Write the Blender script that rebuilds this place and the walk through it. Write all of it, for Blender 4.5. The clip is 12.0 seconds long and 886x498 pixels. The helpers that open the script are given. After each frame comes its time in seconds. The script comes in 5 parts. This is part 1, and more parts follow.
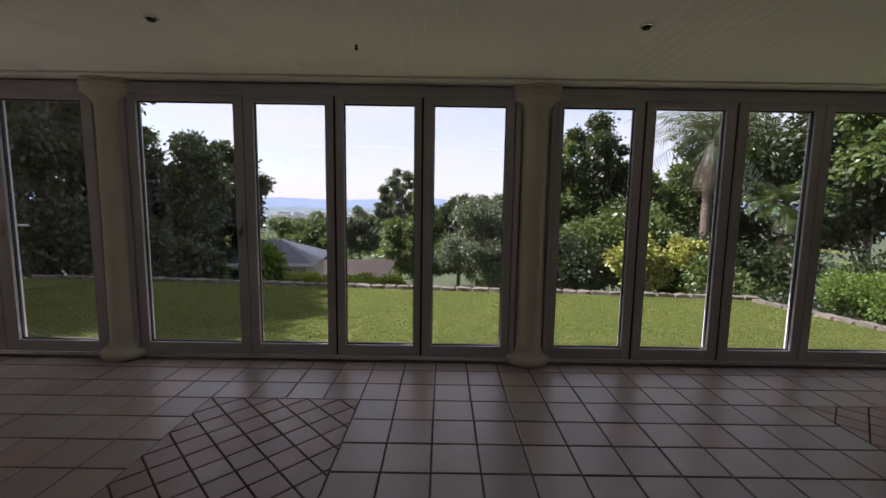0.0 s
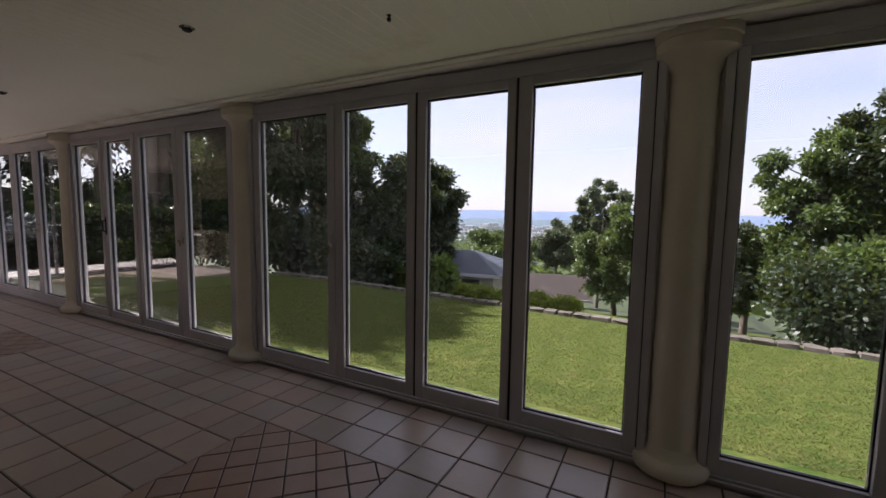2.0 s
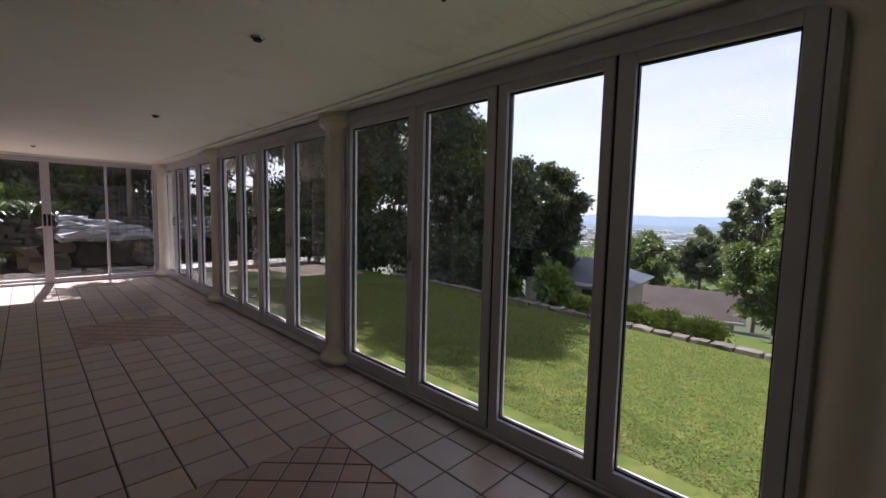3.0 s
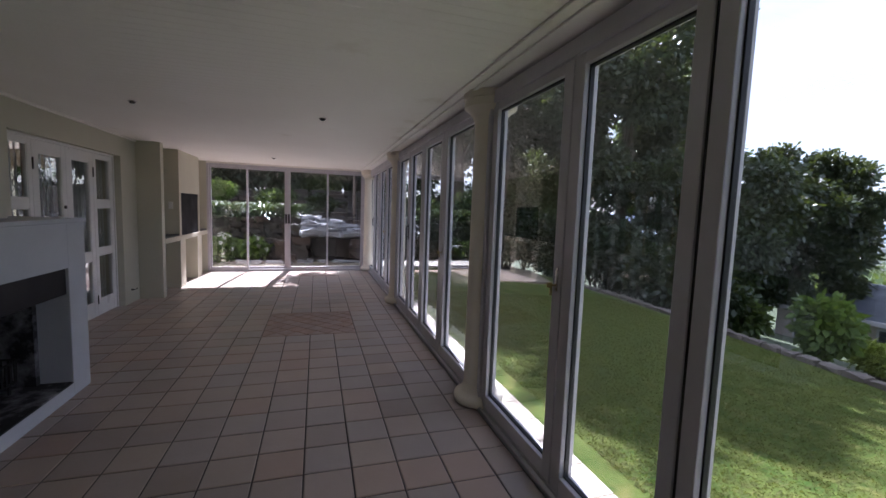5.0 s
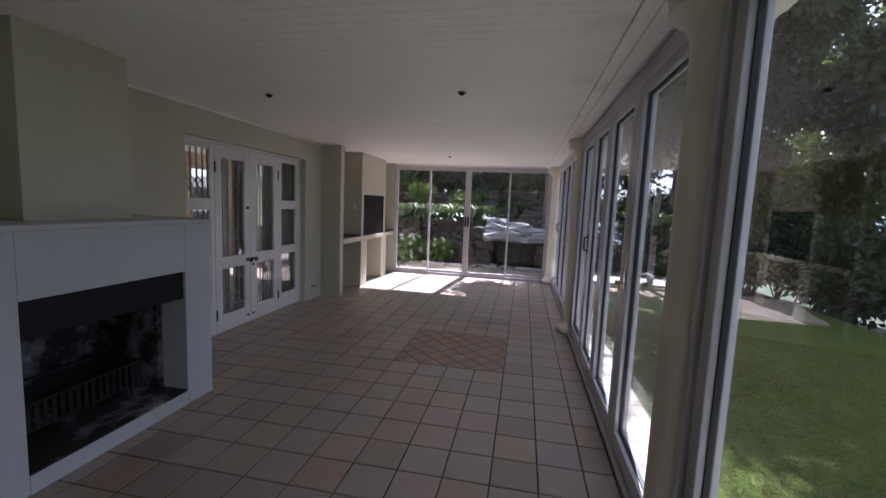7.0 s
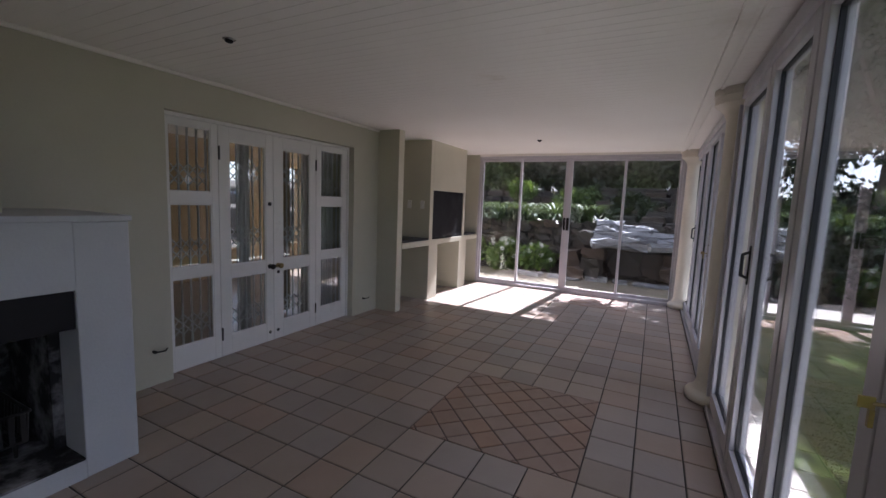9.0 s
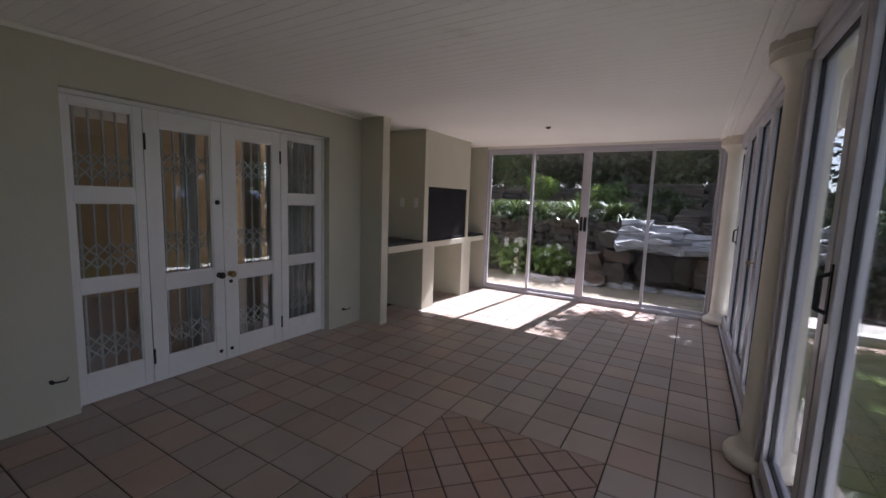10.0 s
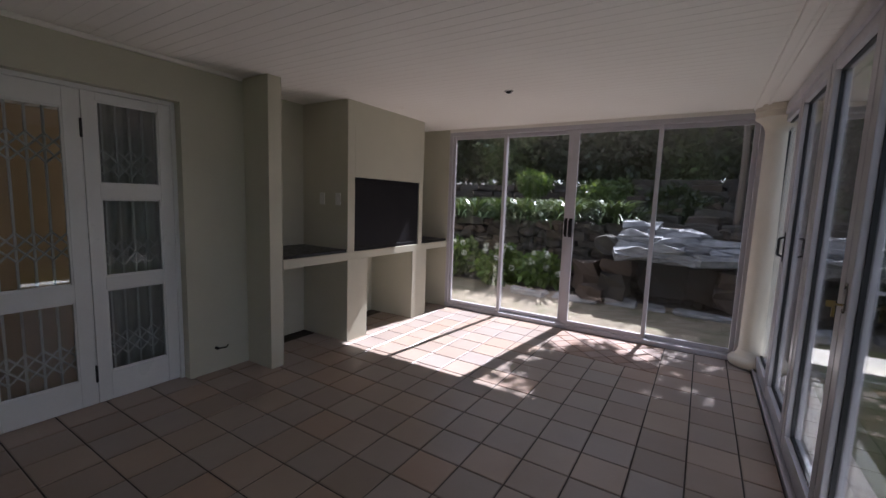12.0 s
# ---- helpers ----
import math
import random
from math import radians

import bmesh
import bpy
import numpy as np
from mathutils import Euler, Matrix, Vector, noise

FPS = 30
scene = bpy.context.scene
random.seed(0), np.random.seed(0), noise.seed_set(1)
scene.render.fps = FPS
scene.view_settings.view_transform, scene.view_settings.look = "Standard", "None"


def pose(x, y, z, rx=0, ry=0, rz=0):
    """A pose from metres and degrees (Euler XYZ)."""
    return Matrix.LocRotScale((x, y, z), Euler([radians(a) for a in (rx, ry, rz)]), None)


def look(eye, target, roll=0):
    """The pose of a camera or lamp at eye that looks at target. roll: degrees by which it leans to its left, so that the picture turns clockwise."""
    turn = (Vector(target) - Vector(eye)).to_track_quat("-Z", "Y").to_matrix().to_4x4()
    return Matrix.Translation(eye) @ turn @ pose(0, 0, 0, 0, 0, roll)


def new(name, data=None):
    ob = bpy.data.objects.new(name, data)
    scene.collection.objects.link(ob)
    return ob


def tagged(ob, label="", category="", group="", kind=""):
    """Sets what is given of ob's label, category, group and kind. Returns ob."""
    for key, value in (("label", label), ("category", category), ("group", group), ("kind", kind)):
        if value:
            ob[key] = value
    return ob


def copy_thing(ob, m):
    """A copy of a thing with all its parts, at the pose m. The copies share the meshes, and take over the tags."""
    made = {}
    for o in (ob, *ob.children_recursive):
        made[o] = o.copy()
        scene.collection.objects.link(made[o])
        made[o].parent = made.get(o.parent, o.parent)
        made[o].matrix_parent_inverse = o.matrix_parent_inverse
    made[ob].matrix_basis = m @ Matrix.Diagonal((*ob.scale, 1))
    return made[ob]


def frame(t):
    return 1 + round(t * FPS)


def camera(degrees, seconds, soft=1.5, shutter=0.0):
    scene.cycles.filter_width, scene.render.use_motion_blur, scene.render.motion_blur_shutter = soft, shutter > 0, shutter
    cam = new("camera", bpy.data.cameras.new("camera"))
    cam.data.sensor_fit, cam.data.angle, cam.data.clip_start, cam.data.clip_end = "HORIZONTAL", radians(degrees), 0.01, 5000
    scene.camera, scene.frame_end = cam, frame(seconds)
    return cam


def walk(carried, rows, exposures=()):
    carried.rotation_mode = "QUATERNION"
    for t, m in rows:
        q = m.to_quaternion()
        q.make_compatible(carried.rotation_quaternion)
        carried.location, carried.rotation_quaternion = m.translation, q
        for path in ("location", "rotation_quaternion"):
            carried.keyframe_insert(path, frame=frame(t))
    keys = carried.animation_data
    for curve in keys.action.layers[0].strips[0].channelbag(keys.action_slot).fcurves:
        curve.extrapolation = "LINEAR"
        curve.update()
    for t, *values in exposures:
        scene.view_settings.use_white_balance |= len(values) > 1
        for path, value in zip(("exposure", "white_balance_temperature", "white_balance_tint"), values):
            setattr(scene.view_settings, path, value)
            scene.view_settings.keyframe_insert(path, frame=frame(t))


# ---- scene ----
cam = camera(94.0, 12.0, shutter=0.0)
PATH = [
    (0, (0.044, 0.601, 1.429), (0.047, 2.589, 1.208), 0.9),
    (0.5, (0.211, 0.83, 1.433), (0.088, 2.813, 1.21), 1.0),
    (1, (0.507, 1.085, 1.433), (0.106, 3.034, 1.228), 0.7),
    (1.5, (0.641, 1.381, 1.476), (-0.035, 3.252, 1.27), 0.7),
    (2, (0.72, 1.614, 1.459), (-0.212, 3.375, 1.281), 0.9),
    (2.5, (0.767, 1.829, 1.477), (-0.404, 3.441, 1.304), 1.2),
    (3, (0.774, 2.079, 1.497), (-0.629, 3.494, 1.327), 1.3),
    (5, (0.193, 2.987, 1.531), (-1.71, 3.574, 1.345), 2.0),
    (5.5, (-0.087, 3.18, 1.535), (-2.048, 3.524, 1.343), 2.1),
    (6, (-0.406, 3.329, 1.538), (-2.394, 3.418, 1.34), 2.2),
    (6.5, (-0.716, 3.454, 1.561), (-2.699, 3.295, 1.354), 2.6),
    (7, (-1.053, 3.565, 1.552), (-3.006, 3.191, 1.34), 2.4),
    (7.5, (-1.406, 3.667, 1.546), (-3.314, 3.106, 1.33), 2.4),
    (9.5, (-3.048, 3.744, 1.501), (-4.783, 2.776, 1.272), 2.1),
    (10, (-3.475, 3.769, 1.51), (-5.181, 2.751, 1.273), 2.0),
    (10.5, (-3.875, 3.75, 1.528), (-5.575, 2.725, 1.281), 2.1),
    (11, (-4.28, 3.706, 1.507), (-5.99, 2.698, 1.267), 2.1),
    (11.5, (-4.675, 3.632, 1.481), (-6.398, 2.644, 1.248), 2.1),
    (12, (-5.115, 3.692, 1.481), (-6.799, 2.638, 1.246), 2.0),
]
EXPOSURES = [(0.0, 1.65, 6250, 27), (2.5, 1.65, 6200, 27), (3.0, 1.75, 6050, 27), (4.0, 1.95, 5750, 26), (5.5, 2.2, 5500, 25), (9.0, 2.15, 5550, 23), (10.5, 1.85, 5600, 22), (12.0, 1.55, 5600, 20)]
walk(cam, [(t, look(eye, target, roll)) for t, eye, target, roll in PATH], EXPOSURES)

# ---- world and sun ----
TO_SUN = Vector((-2.06, 0.22, 2.33)).normalized()
world = bpy.data.worlds.new("sky")
scene.world = world
world.use_nodes = True
wn = world.node_tree.nodes
sky = wn.new("ShaderNodeTexSky")
sky.sky_type = "NISHITA"
sky.sun_disc = False
sky.sun_elevation = math.asin(TO_SUN.z)
sky.sun_rotation = math.atan2(TO_SUN.x, TO_SUN.y) % (2 * math.pi)
sky.air_density, sky.dust_density, sky.ozone_density = 1.0, 0.6, 1.2
wn["Background"].inputs["Strength"].default_value = 0.078
# thin high cloud over the whole sky
wl = world.node_tree.links
cloud_map = wn.new("ShaderNodeMapping")
cloud_map.inputs["Scale"].default_value = (1.0, 1.4, 5.0)
wl.new(wn.new("ShaderNodeTexCoord").outputs["Generated"], cloud_map.inputs["Vector"])
cloud = wn.new("ShaderNodeTexNoise")
cloud.inputs["Scale"].default_value, cloud.inputs["Detail"].default_value = 2.6, 7.0
wl.new(cloud_map.outputs["Vector"], cloud.inputs["Vector"])
cover = wn.new("ShaderNodeMapRange")
cover.inputs["From Min"].default_value, cover.inputs["From Max"].default_value = 0.3, 0.7
cover.inputs["To Min"].default_value, cover.inputs["To Max"].default_value = 0.45, 0.95
wl.new(cloud.outputs["Fac"], cover.inputs["Value"])
veil = wn.new("ShaderNodeMix")
veil.data_type = "RGBA"
veil.inputs[7].default_value = (5.2, 5.2, 5.3, 1)
wl.new(cover.outputs["Result"], veil.inputs[0])
wl.new(sky.outputs["Color"], veil.inputs[6])
wl.new(veil.outputs[2], wn["Background"].inputs["Color"])

sun_data = bpy.data.lights.new("sun", "SUN")
sun_data.energy, sun_data.angle, sun_data.color = 5.0, radians(0.53), (1.0, 0.96, 0.9)
sun = new("sun", sun_data)
sun.matrix_world = look(TO_SUN * 60, (0, 0, 0))


def opening_light(name, centre, turn, tilt, width, height, power, colour):
    """The sunlit ground outside an opening, as one soft lamp in it. tilt: 0 faces level, 90 faces up."""
    data = bpy.data.lights.new(name, "AREA")
    data.shape, data.size, data.size_y, data.energy, data.color = "RECTANGLE", width, height, power, colour
    ob = new(name, data)
    ob.matrix_world = Matrix.Translation(centre) @ Matrix.Rotation(radians(turn), 4, "Z") @ Matrix.Rotation(radians(-90 - tilt), 4, "X")
    return ob


# low in each opening, they face up into the veranda
opening_light("west_opening_light", (-10.2, 2.4, 0.06), 90, 55, 3.2, 0.4, 3.0, (1.0, 0.9, 0.78))
for lx, lp in ((-8.2, 4.4), (-4.64, 3.2), (-1.0, 1.3), (2.65, 1.1)):
    opening_light("door_opening_light", (lx, 4.42, 0.03), 0, 55, 3.1, 0.4, lp, (1.0, 0.94, 0.82))
# fill lamp added at an unseen opening, only to brighten the inner room
opening_light("inner_fill_light", (-9.9, -1.8, 1.5), 90, 0, 1.7, 1.1, 3.0, (1.0, 0.95, 0.88))


# ---- materials ----
def nodes_of(name):
    m = bpy.data.materials.new(name)
    m.use_nodes = True
    return m, m.node_tree.nodes, m.node_tree.links


def mixed(nodes, links, fac, a, b):
    n = nodes.new("ShaderNodeMix")
    n.data_type = "RGBA"
    for socket, value in ((n.inputs[0], fac), (n.inputs[6], a), (n.inputs[7], b)):
        if isinstance(value, bpy.types.NodeSocket):
            links.new(value, socket)
        else:
            socket.default_value = value if isinstance(value, float) else (*value, 1)
    return n.outputs[2]


def noise_of(nodes, links, scale, detail=4.0, rough=0.55, low=0.3, high=0.7, stretch=None):
    co = nodes.new("ShaderNodeNewGeometry").outputs["Position"]
    if stretch:
        mp = nodes.new("ShaderNodeMapping")
        mp.inputs["Scale"].default_value = stretch
        links.new(co, mp.inputs["Vector"])
        co = mp.outputs["Vector"]
    n = nodes.new("ShaderNodeTexNoise")
    n.inputs["Scale"].default_value, n.inputs["Detail"].default_value, n.inputs["Roughness"].default_value = scale, detail, rough
    links.new(co, n.inputs["Vector"])
    r = nodes.new("ShaderNodeMapRange")
    r.inputs["From Min"].default_value, r.inputs["From Max"].default_value = low, high
    links.new(n.outputs["Fac"], r.inputs["Value"])
    return r.outputs["Result"]


def surface(name, base, other=None, scale=3.0, fine=60.0, fine_amount=0.12, rough=0.6, metal=0.0, bump=0.1, bump_scale=80.0,
            spread=None, per="", rough_spread=0.1, stretch=None, dirt=None, dirt_scale=1.2, dirt_low=0.55):
    """Paint, stone, wood: two scales of colour, fine relief and uneven gloss."""
    m, nodes, links = nodes_of(name)
    b = nodes["Principled BSDF"]
    other = other or tuple(c * 0.86 for c in base)
    big = noise_of(nodes, links, scale, stretch=stretch)
    colour = mixed(nodes, links, big, base, other)
    small = noise_of(nodes, links, fine, 3.0, stretch=stretch)
    amount = nodes.new("ShaderNodeMath")
    amount.operation = "MULTIPLY"
    links.new(small, amount.inputs[0])
    amount.inputs[1].default_value = fine_amount
    colour = mixed(nodes, links, amount.outputs[0], colour, tuple(c * 0.45 for c in base))
    if dirt:
        patch = noise_of(nodes, links, dirt_scale, 6.0, 0.65, dirt_low, dirt_low + 0.18)
        colour = mixed(nodes, links, patch, colour, dirt)
    if spread:
        if per == "island":
            ran = nodes.new("ShaderNodeNewGeometry").outputs["Random Per Island"]
        else:
            ran = nodes.new("ShaderNodeObjectInfo").outputs["Random"]
        ramp = nodes.new("ShaderNodeValToRGB")
        ramp.color_ramp.interpolation = "LINEAR"
        e = ramp.color_ramp.elements
        e[0].position, e[0].color = 0.0, (*spread[0], 1)
        e[1].position, e[1].color = 1.0, (*spread[-1], 1)
        for i, c in enumerate(spread[1:-1]):
            x = e.new((i + 1) / (len(spread) - 1))
            x.color = (*c, 1)
        links.new(ran, ramp.inputs["Fac"])
        colour = mixed(nodes, links, 0.6, colour, ramp.outputs["Color"])
    links.new(colour, b.inputs["Base Color"])
    r = nodes.new("ShaderNodeMapRange")
    r.inputs["To Min"].default_value, r.inputs["To Max"].default_value = max(0.03, rough - rough_spread), min(1.0, rough + rough_spread)
    links.new(big, r.inputs["Value"])
    links.new(r.outputs["Result"], b.inputs["Roughness"])
    b.inputs["Metallic"].default_value = metal
    if bump:
        bp = nodes.new("ShaderNodeBump")
        bp.inputs["Strength"].default_value, bp.inputs["Distance"].default_value = bump, 0.01
        links.new(noise_of(nodes, links, bump_scale, 5.0, 0.6, 0.0, 1.0, stretch), bp.inputs["Height"])
        links.new(bp.outputs["Normal"], b.inputs["Normal"])
    return m


def leaf_material(name, dark, light, glow=0.35, rough=0.45):
    m, nodes, links = nodes_of(name)
    ran = nodes.new("ShaderNodeNewGeometry").outputs["Random Per Island"]
    wide = noise_of(nodes, links, 0.9, 2.0)
    c = mixed(nodes, links, ran, dark, light)
    c = mixed(nodes, links, wide, c, tuple((a + b) / 2 * 0.8 for a, b in zip(dark, light)))
    b = nodes["Principled BSDF"]
    links.new(c, b.inputs["Base Color"])
    b.inputs["Roughness"].default_value = rough
    t = nodes.new("ShaderNodeBsdfTranslucent")
    t2 = mixed(nodes, links, 0.35, c, (0.25, 0.3, 0.03))
    links.new(t2, t.inputs["Color"])
    mx = nodes.new("ShaderNodeMixShader")
    mx.inputs["Fac"].default_value = glow
    links.new(b.outputs[0], mx.inputs[1])
    links.new(t.outputs[0], mx.inputs[2])
    links.new(mx.outputs[0], nodes["Material Output"].inputs["Surface"])
    return m


def glass_material(name, tint=(0.93, 0.95, 0.95), ior=1.45, smear=0.0):
    m, nodes, links = nodes_of(name)
    nodes.remove(nodes["Principled BSDF"])
    clear = nodes.new("ShaderNodeBsdfTransparent")
    clear.inputs["Color"].default_value = (*tint, 1)
    gloss = nodes.new("ShaderNodeBsdfGlossy")
    gloss.inputs["Roughness"].default_value = 0.01
    gloss.inputs["Color"].default_value = (1, 1, 1, 1)
    facing = nodes.new("ShaderNodeLayerWeight").outputs["Facing"]
    power = nodes.new("ShaderNodeMath")
    power.operation, power.inputs[1].default_value = "POWER", 4.3
    links.new(facing, power.inputs[0])
    fres = nodes.new("ShaderNodeMapRange")
    r0 = ((ior - 1) / (ior + 1)) ** 2
    fres.inputs["To Min"].default_value, fres.inputs["To Max"].default_value = 1.9 * r0, 0.9
    links.new(power.outputs[0], fres.inputs["Value"])
    mx = nodes.new("ShaderNodeMixShader")
    links.new(fres.outputs["Result"], mx.inputs["Fac"])
    links.new(clear.outputs[0], mx.inputs[1])
    links.new(gloss.outputs[0], mx.inputs[2])
    last = mx.outputs[0]
    if smear:
        dust = nodes.new("ShaderNodeBsdfDiffuse")
        dust.inputs["Color"].default_value = (0.7, 0.7, 0.68, 1)
        film_mix = nodes.new("ShaderNodeMixShader")
        spots = noise_of(nodes, links, 2.2, 6.0, 0.7, 0.45, 0.85)
        mul = nodes.new("ShaderNodeMath")
        mul.operation = "MULTIPLY"
        mul.inputs[1].default_value = smear
        links.new(spots, mul.inputs[0])
        links.new(mul.outputs[0], film_mix.inputs["Fac"])
        links.new(last, film_mix.inputs[1])
        links.new(dust.outputs[0], film_mix.inputs[2])
        last = film_mix.outputs[0]
    links.new(last, nodes["Material Output"].inputs["Surface"])
    return m


WALL_PAINT = surface("sage cream wall paint", (0.55, 0.53, 0.42), (0.51, 0.49, 0.385), 1.5, 90, 0.06, 0.75, bump=0.12, bump_scale=120)
WHITE_PLASTER = surface("white painted plaster", (0.52, 0.52, 0.53), (0.47, 0.475, 0.485), 2.0, 70, 0.06, 0.7, bump=0.15, bump_scale=60)
CEILING = surface("cream ceiling paint", (0.86, 0.83, 0.77), (0.82, 0.78, 0.72), 0.8, 50, 0.05, 0.7, bump=0.05, dirt=(0.6, 0.54, 0.44), dirt_scale=0.9, dirt_low=0.62)
COLUMN = surface("cream column paint", (0.72, 0.66, 0.55), (0.66, 0.6, 0.49), 3.0, 70, 0.08, 0.55, bump=0.08, bump_scale=50)
ALU = surface("white powder coated aluminium", (0.52, 0.5, 0.53), (0.47, 0.455, 0.485), 4.0, 100, 0.05, 0.38, bump=0.02)
DARK_GAP = surface("black rubber seal", (0.02, 0.02, 0.022), None, 5, 60, 0.1, 0.6, bump=0.0)
GROUT = surface("dark floor grout", (0.055, 0.044, 0.038), (0.04, 0.032, 0.028), 5, 150, 0.3, 0.85, bump=0.3, bump_scale=200)
TILE_COLOURS = [(0.37, 0.245, 0.175), (0.4, 0.31, 0.235), (0.31, 0.255, 0.215), (0.33, 0.29, 0.265), (0.4, 0.305, 0.24), (0.25, 0.195, 0.155), (0.36, 0.31, 0.275)]
TILE = surface("glazed terracotta tile", (0.36, 0.29, 0.245), (0.27, 0.215, 0.18), 3, 160, 0.08, 0.32, bump=0.12, bump_scale=30, spread=TILE_COLOURS, rough_spread=0.0)
TILE_FAR = surface("glazed terracotta tiling", (0.36, 0.29, 0.245), (0.27, 0.215, 0.18), 3, 160, 0.08, 0.32, bump=0.12, bump_scale=30, spread=TILE_COLOURS, per="island", rough_spread=0.0)
SMALL_TILE = surface("small terracotta tile", (0.3, 0.18, 0.12), (0.24, 0.15, 0.105), 8, 120, 0.12, 0.4, bump=0.1, bump_scale=40, spread=[(0.34, 0.21, 0.145), (0.28, 0.2, 0.16), (0.33, 0.26, 0.22)], per="island")
PAVER = surface("pale patio tile", (0.58, 0.5, 0.41), (0.5, 0.43, 0.35), 4, 80, 0.15, 0.7, spread=[(0.6, 0.52, 0.42), (0.52, 0.45, 0.37), (0.57, 0.48, 0.39)])
DOOR_WHITE = surface("white door enamel", (0.78, 0.77, 0.74), (0.72, 0.71, 0.68), 3, 60, 0.05, 0.35, bump=0.05, bump_scale=90)
GRILLE = surface("white security grille", (0.68, 0.69, 0.71), None, 5, 60, 0.05, 0.4, bump=0.0)
IRON = surface("blackened iron", (0.03, 0.028, 0.026), (0.05, 0.045, 0.04), 10, 90, 0.3, 0.5, metal=0.6, bump=0.2)
BRAAI_STEEL = surface("matt black steel", (0.012, 0.011, 0.013), (0.016, 0.015, 0.017), 3, 90, 0.1, 0.55, bump=0.05)
BRAAI_STEEL.node_tree.nodes["Principled BSDF"].inputs["Specular IOR Level"].default_value = 0.2
SOOT = surface("sooty firebrick", (0.01, 0.009, 0.009), (0.02, 0.018, 0.018), 2.0, 40, 0.4, 0.9, bump=0.4, bump_scale=25, dirt=(0.36, 0.34, 0.34), dirt_scale=2.4, dirt_low=0.5)
GRANITE = surface("black granite", (0.008, 0.008, 0.009), (0.012, 0.012, 0.013), 20, 200, 0.2, 0.35, bump=0.0)
CHROME = surface("brushed metal", (0.55, 0.53, 0.5), None, 20, 90, 0.1, 0.25, metal=1.0, bump=0.0)
BRASS = surface("aged brass", (0.3, 0.22, 0.1), None, 20, 90, 0.2, 0.35, metal=1.0, bump=0.0)
SWITCH = surface("white plastic", (0.75, 0.74, 0.7), None, 5, 60, 0.03, 0.35, bump=0.0)
CURTAIN = surface("pale voile curtain", (0.6, 0.6, 0.58), (0.5, 0.5, 0.49), 6, 90, 0.1, 0.85, stretch=(1, 1, 0.1))
BEIGE_CURTAIN = surface("beige curtain", (0.42, 0.33, 0.24), (0.34, 0.26, 0.18), 6, 90, 0.1, 0.85, stretch=(1, 1, 0.1))
INNER_WALL = surface("ochre inner wall paint", (0.5, 0.36, 0.2), (0.44, 0.31, 0.17), 2, 60, 0.05, 0.8)
ROOF_FELT = surface("roof underlay", (0.25, 0.24, 0.23), None, 2, 60, 0.1, 0.9)
GLASS = glass_material("door glass", (0.9, 0.92, 0.92), smear=0.008)
DOOR_GLASS = glass_material("french door glass", (0.88, 0.9, 0.88))
SLIDER_GLASS = glass_material("sliding door glass", (0.92, 0.93, 0.92), smear=0.02)
GRASS = surface("kikuyu lawn", (0.038, 0.076, 0.012), (0.12, 0.138, 0.032), 4.5, 30, 0.5, 0.95, bump=0.0, rough_spread=0.0, dirt=(0.14, 0.13, 0.04), dirt_scale=3.2, dirt_low=0.55)
GRASS.node_tree.nodes["Principled BSDF"].inputs["Specular IOR Level"].default_value = 0.08
BLADES = leaf_material("grass blades", (0.075, 0.11, 0.018), (0.2, 0.19, 0.055), 0.45, 0.9)
STONE = surface("weathered sandstone", (0.13, 0.11, 0.085), (0.07, 0.06, 0.048), 3, 70, 0.3, 0.85, bump=0.5, bump_scale=25, spread=[(0.14, 0.115, 0.088), (0.085, 0.073, 0.056), (0.16, 0.137, 0.105)])
# brown stone, its colour darkened to carry the shade of the bank
DARK_STONE = surface("dark garden stone", (0.05, 0.037, 0.028), (0.025, 0.022, 0.017), 3, 60, 0.35, 0.9, bump=0.6, bump_scale=22, spread=[(0.075, 0.047, 0.032), (0.03, 0.025, 0.02), (0.045, 0.042, 0.035)])
PALE_STONE = surface("pale quartzite slab", (0.34, 0.345, 0.36), (0.13, 0.13, 0.135), 7, 60, 0.3, 0.8, bump=0.6, bump_scale=18, stretch=(1, 1, 4))
GRAVEL = surface("pale crazy paved gravel", (0.3, 0.25, 0.175), (0.15, 0.12, 0.08), 9, 60, 0.5, 0.95, bump=0.8, bump_scale=30, dirt=(0.1, 0.1, 0.045), dirt_scale=3.5, dirt_low=0.5)
UNDER = surface("dark undergrowth", (0.03, 0.045, 0.015), (0.05, 0.07, 0.02), 1.0, 20, 0.4, 0.95, bump=1.0, bump_scale=8)
SOIL = surface("leaf littered soil", (0.05, 0.038, 0.026), (0.03, 0.024, 0.017), 3, 80, 0.4, 0.95, bump=0.8, bump_scale=40)
BARK = surface("grey brown bark", (0.16, 0.12, 0.09), (0.09, 0.07, 0.055), 6, 60, 0.3, 0.9, bump=0.7, bump_scale=20, stretch=(1, 1, 0.25))
PALE_BARK = surface("pale bark", (0.19, 0.155, 0.12), (0.11, 0.09, 0.07), 6, 60, 0.3, 0.9, bump=0.4, bump_scale=20, stretch=(1, 1, 0.25))
# dark leaf green, lowered further to paint in the shade among the trees
LEAF_DARK = leaf_material("dark glossy leaves, shade in colour", (0.01, 0.022, 0.009), (0.034, 0.058, 0.019), 0.2)
LEAF_MID = leaf_material("mid green leaves", (0.035, 0.075, 0.018), (0.12, 0.17, 0.045), 0.3)
LEAF_FRESH = leaf_material("fresh green leaves", (0.05, 0.11, 0.015), (0.16, 0.25, 0.04), 0.4)
LEAF_GREY = leaf_material("grey green leaves", (0.06, 0.085, 0.05), (0.15, 0.18, 0.11), 0.25)
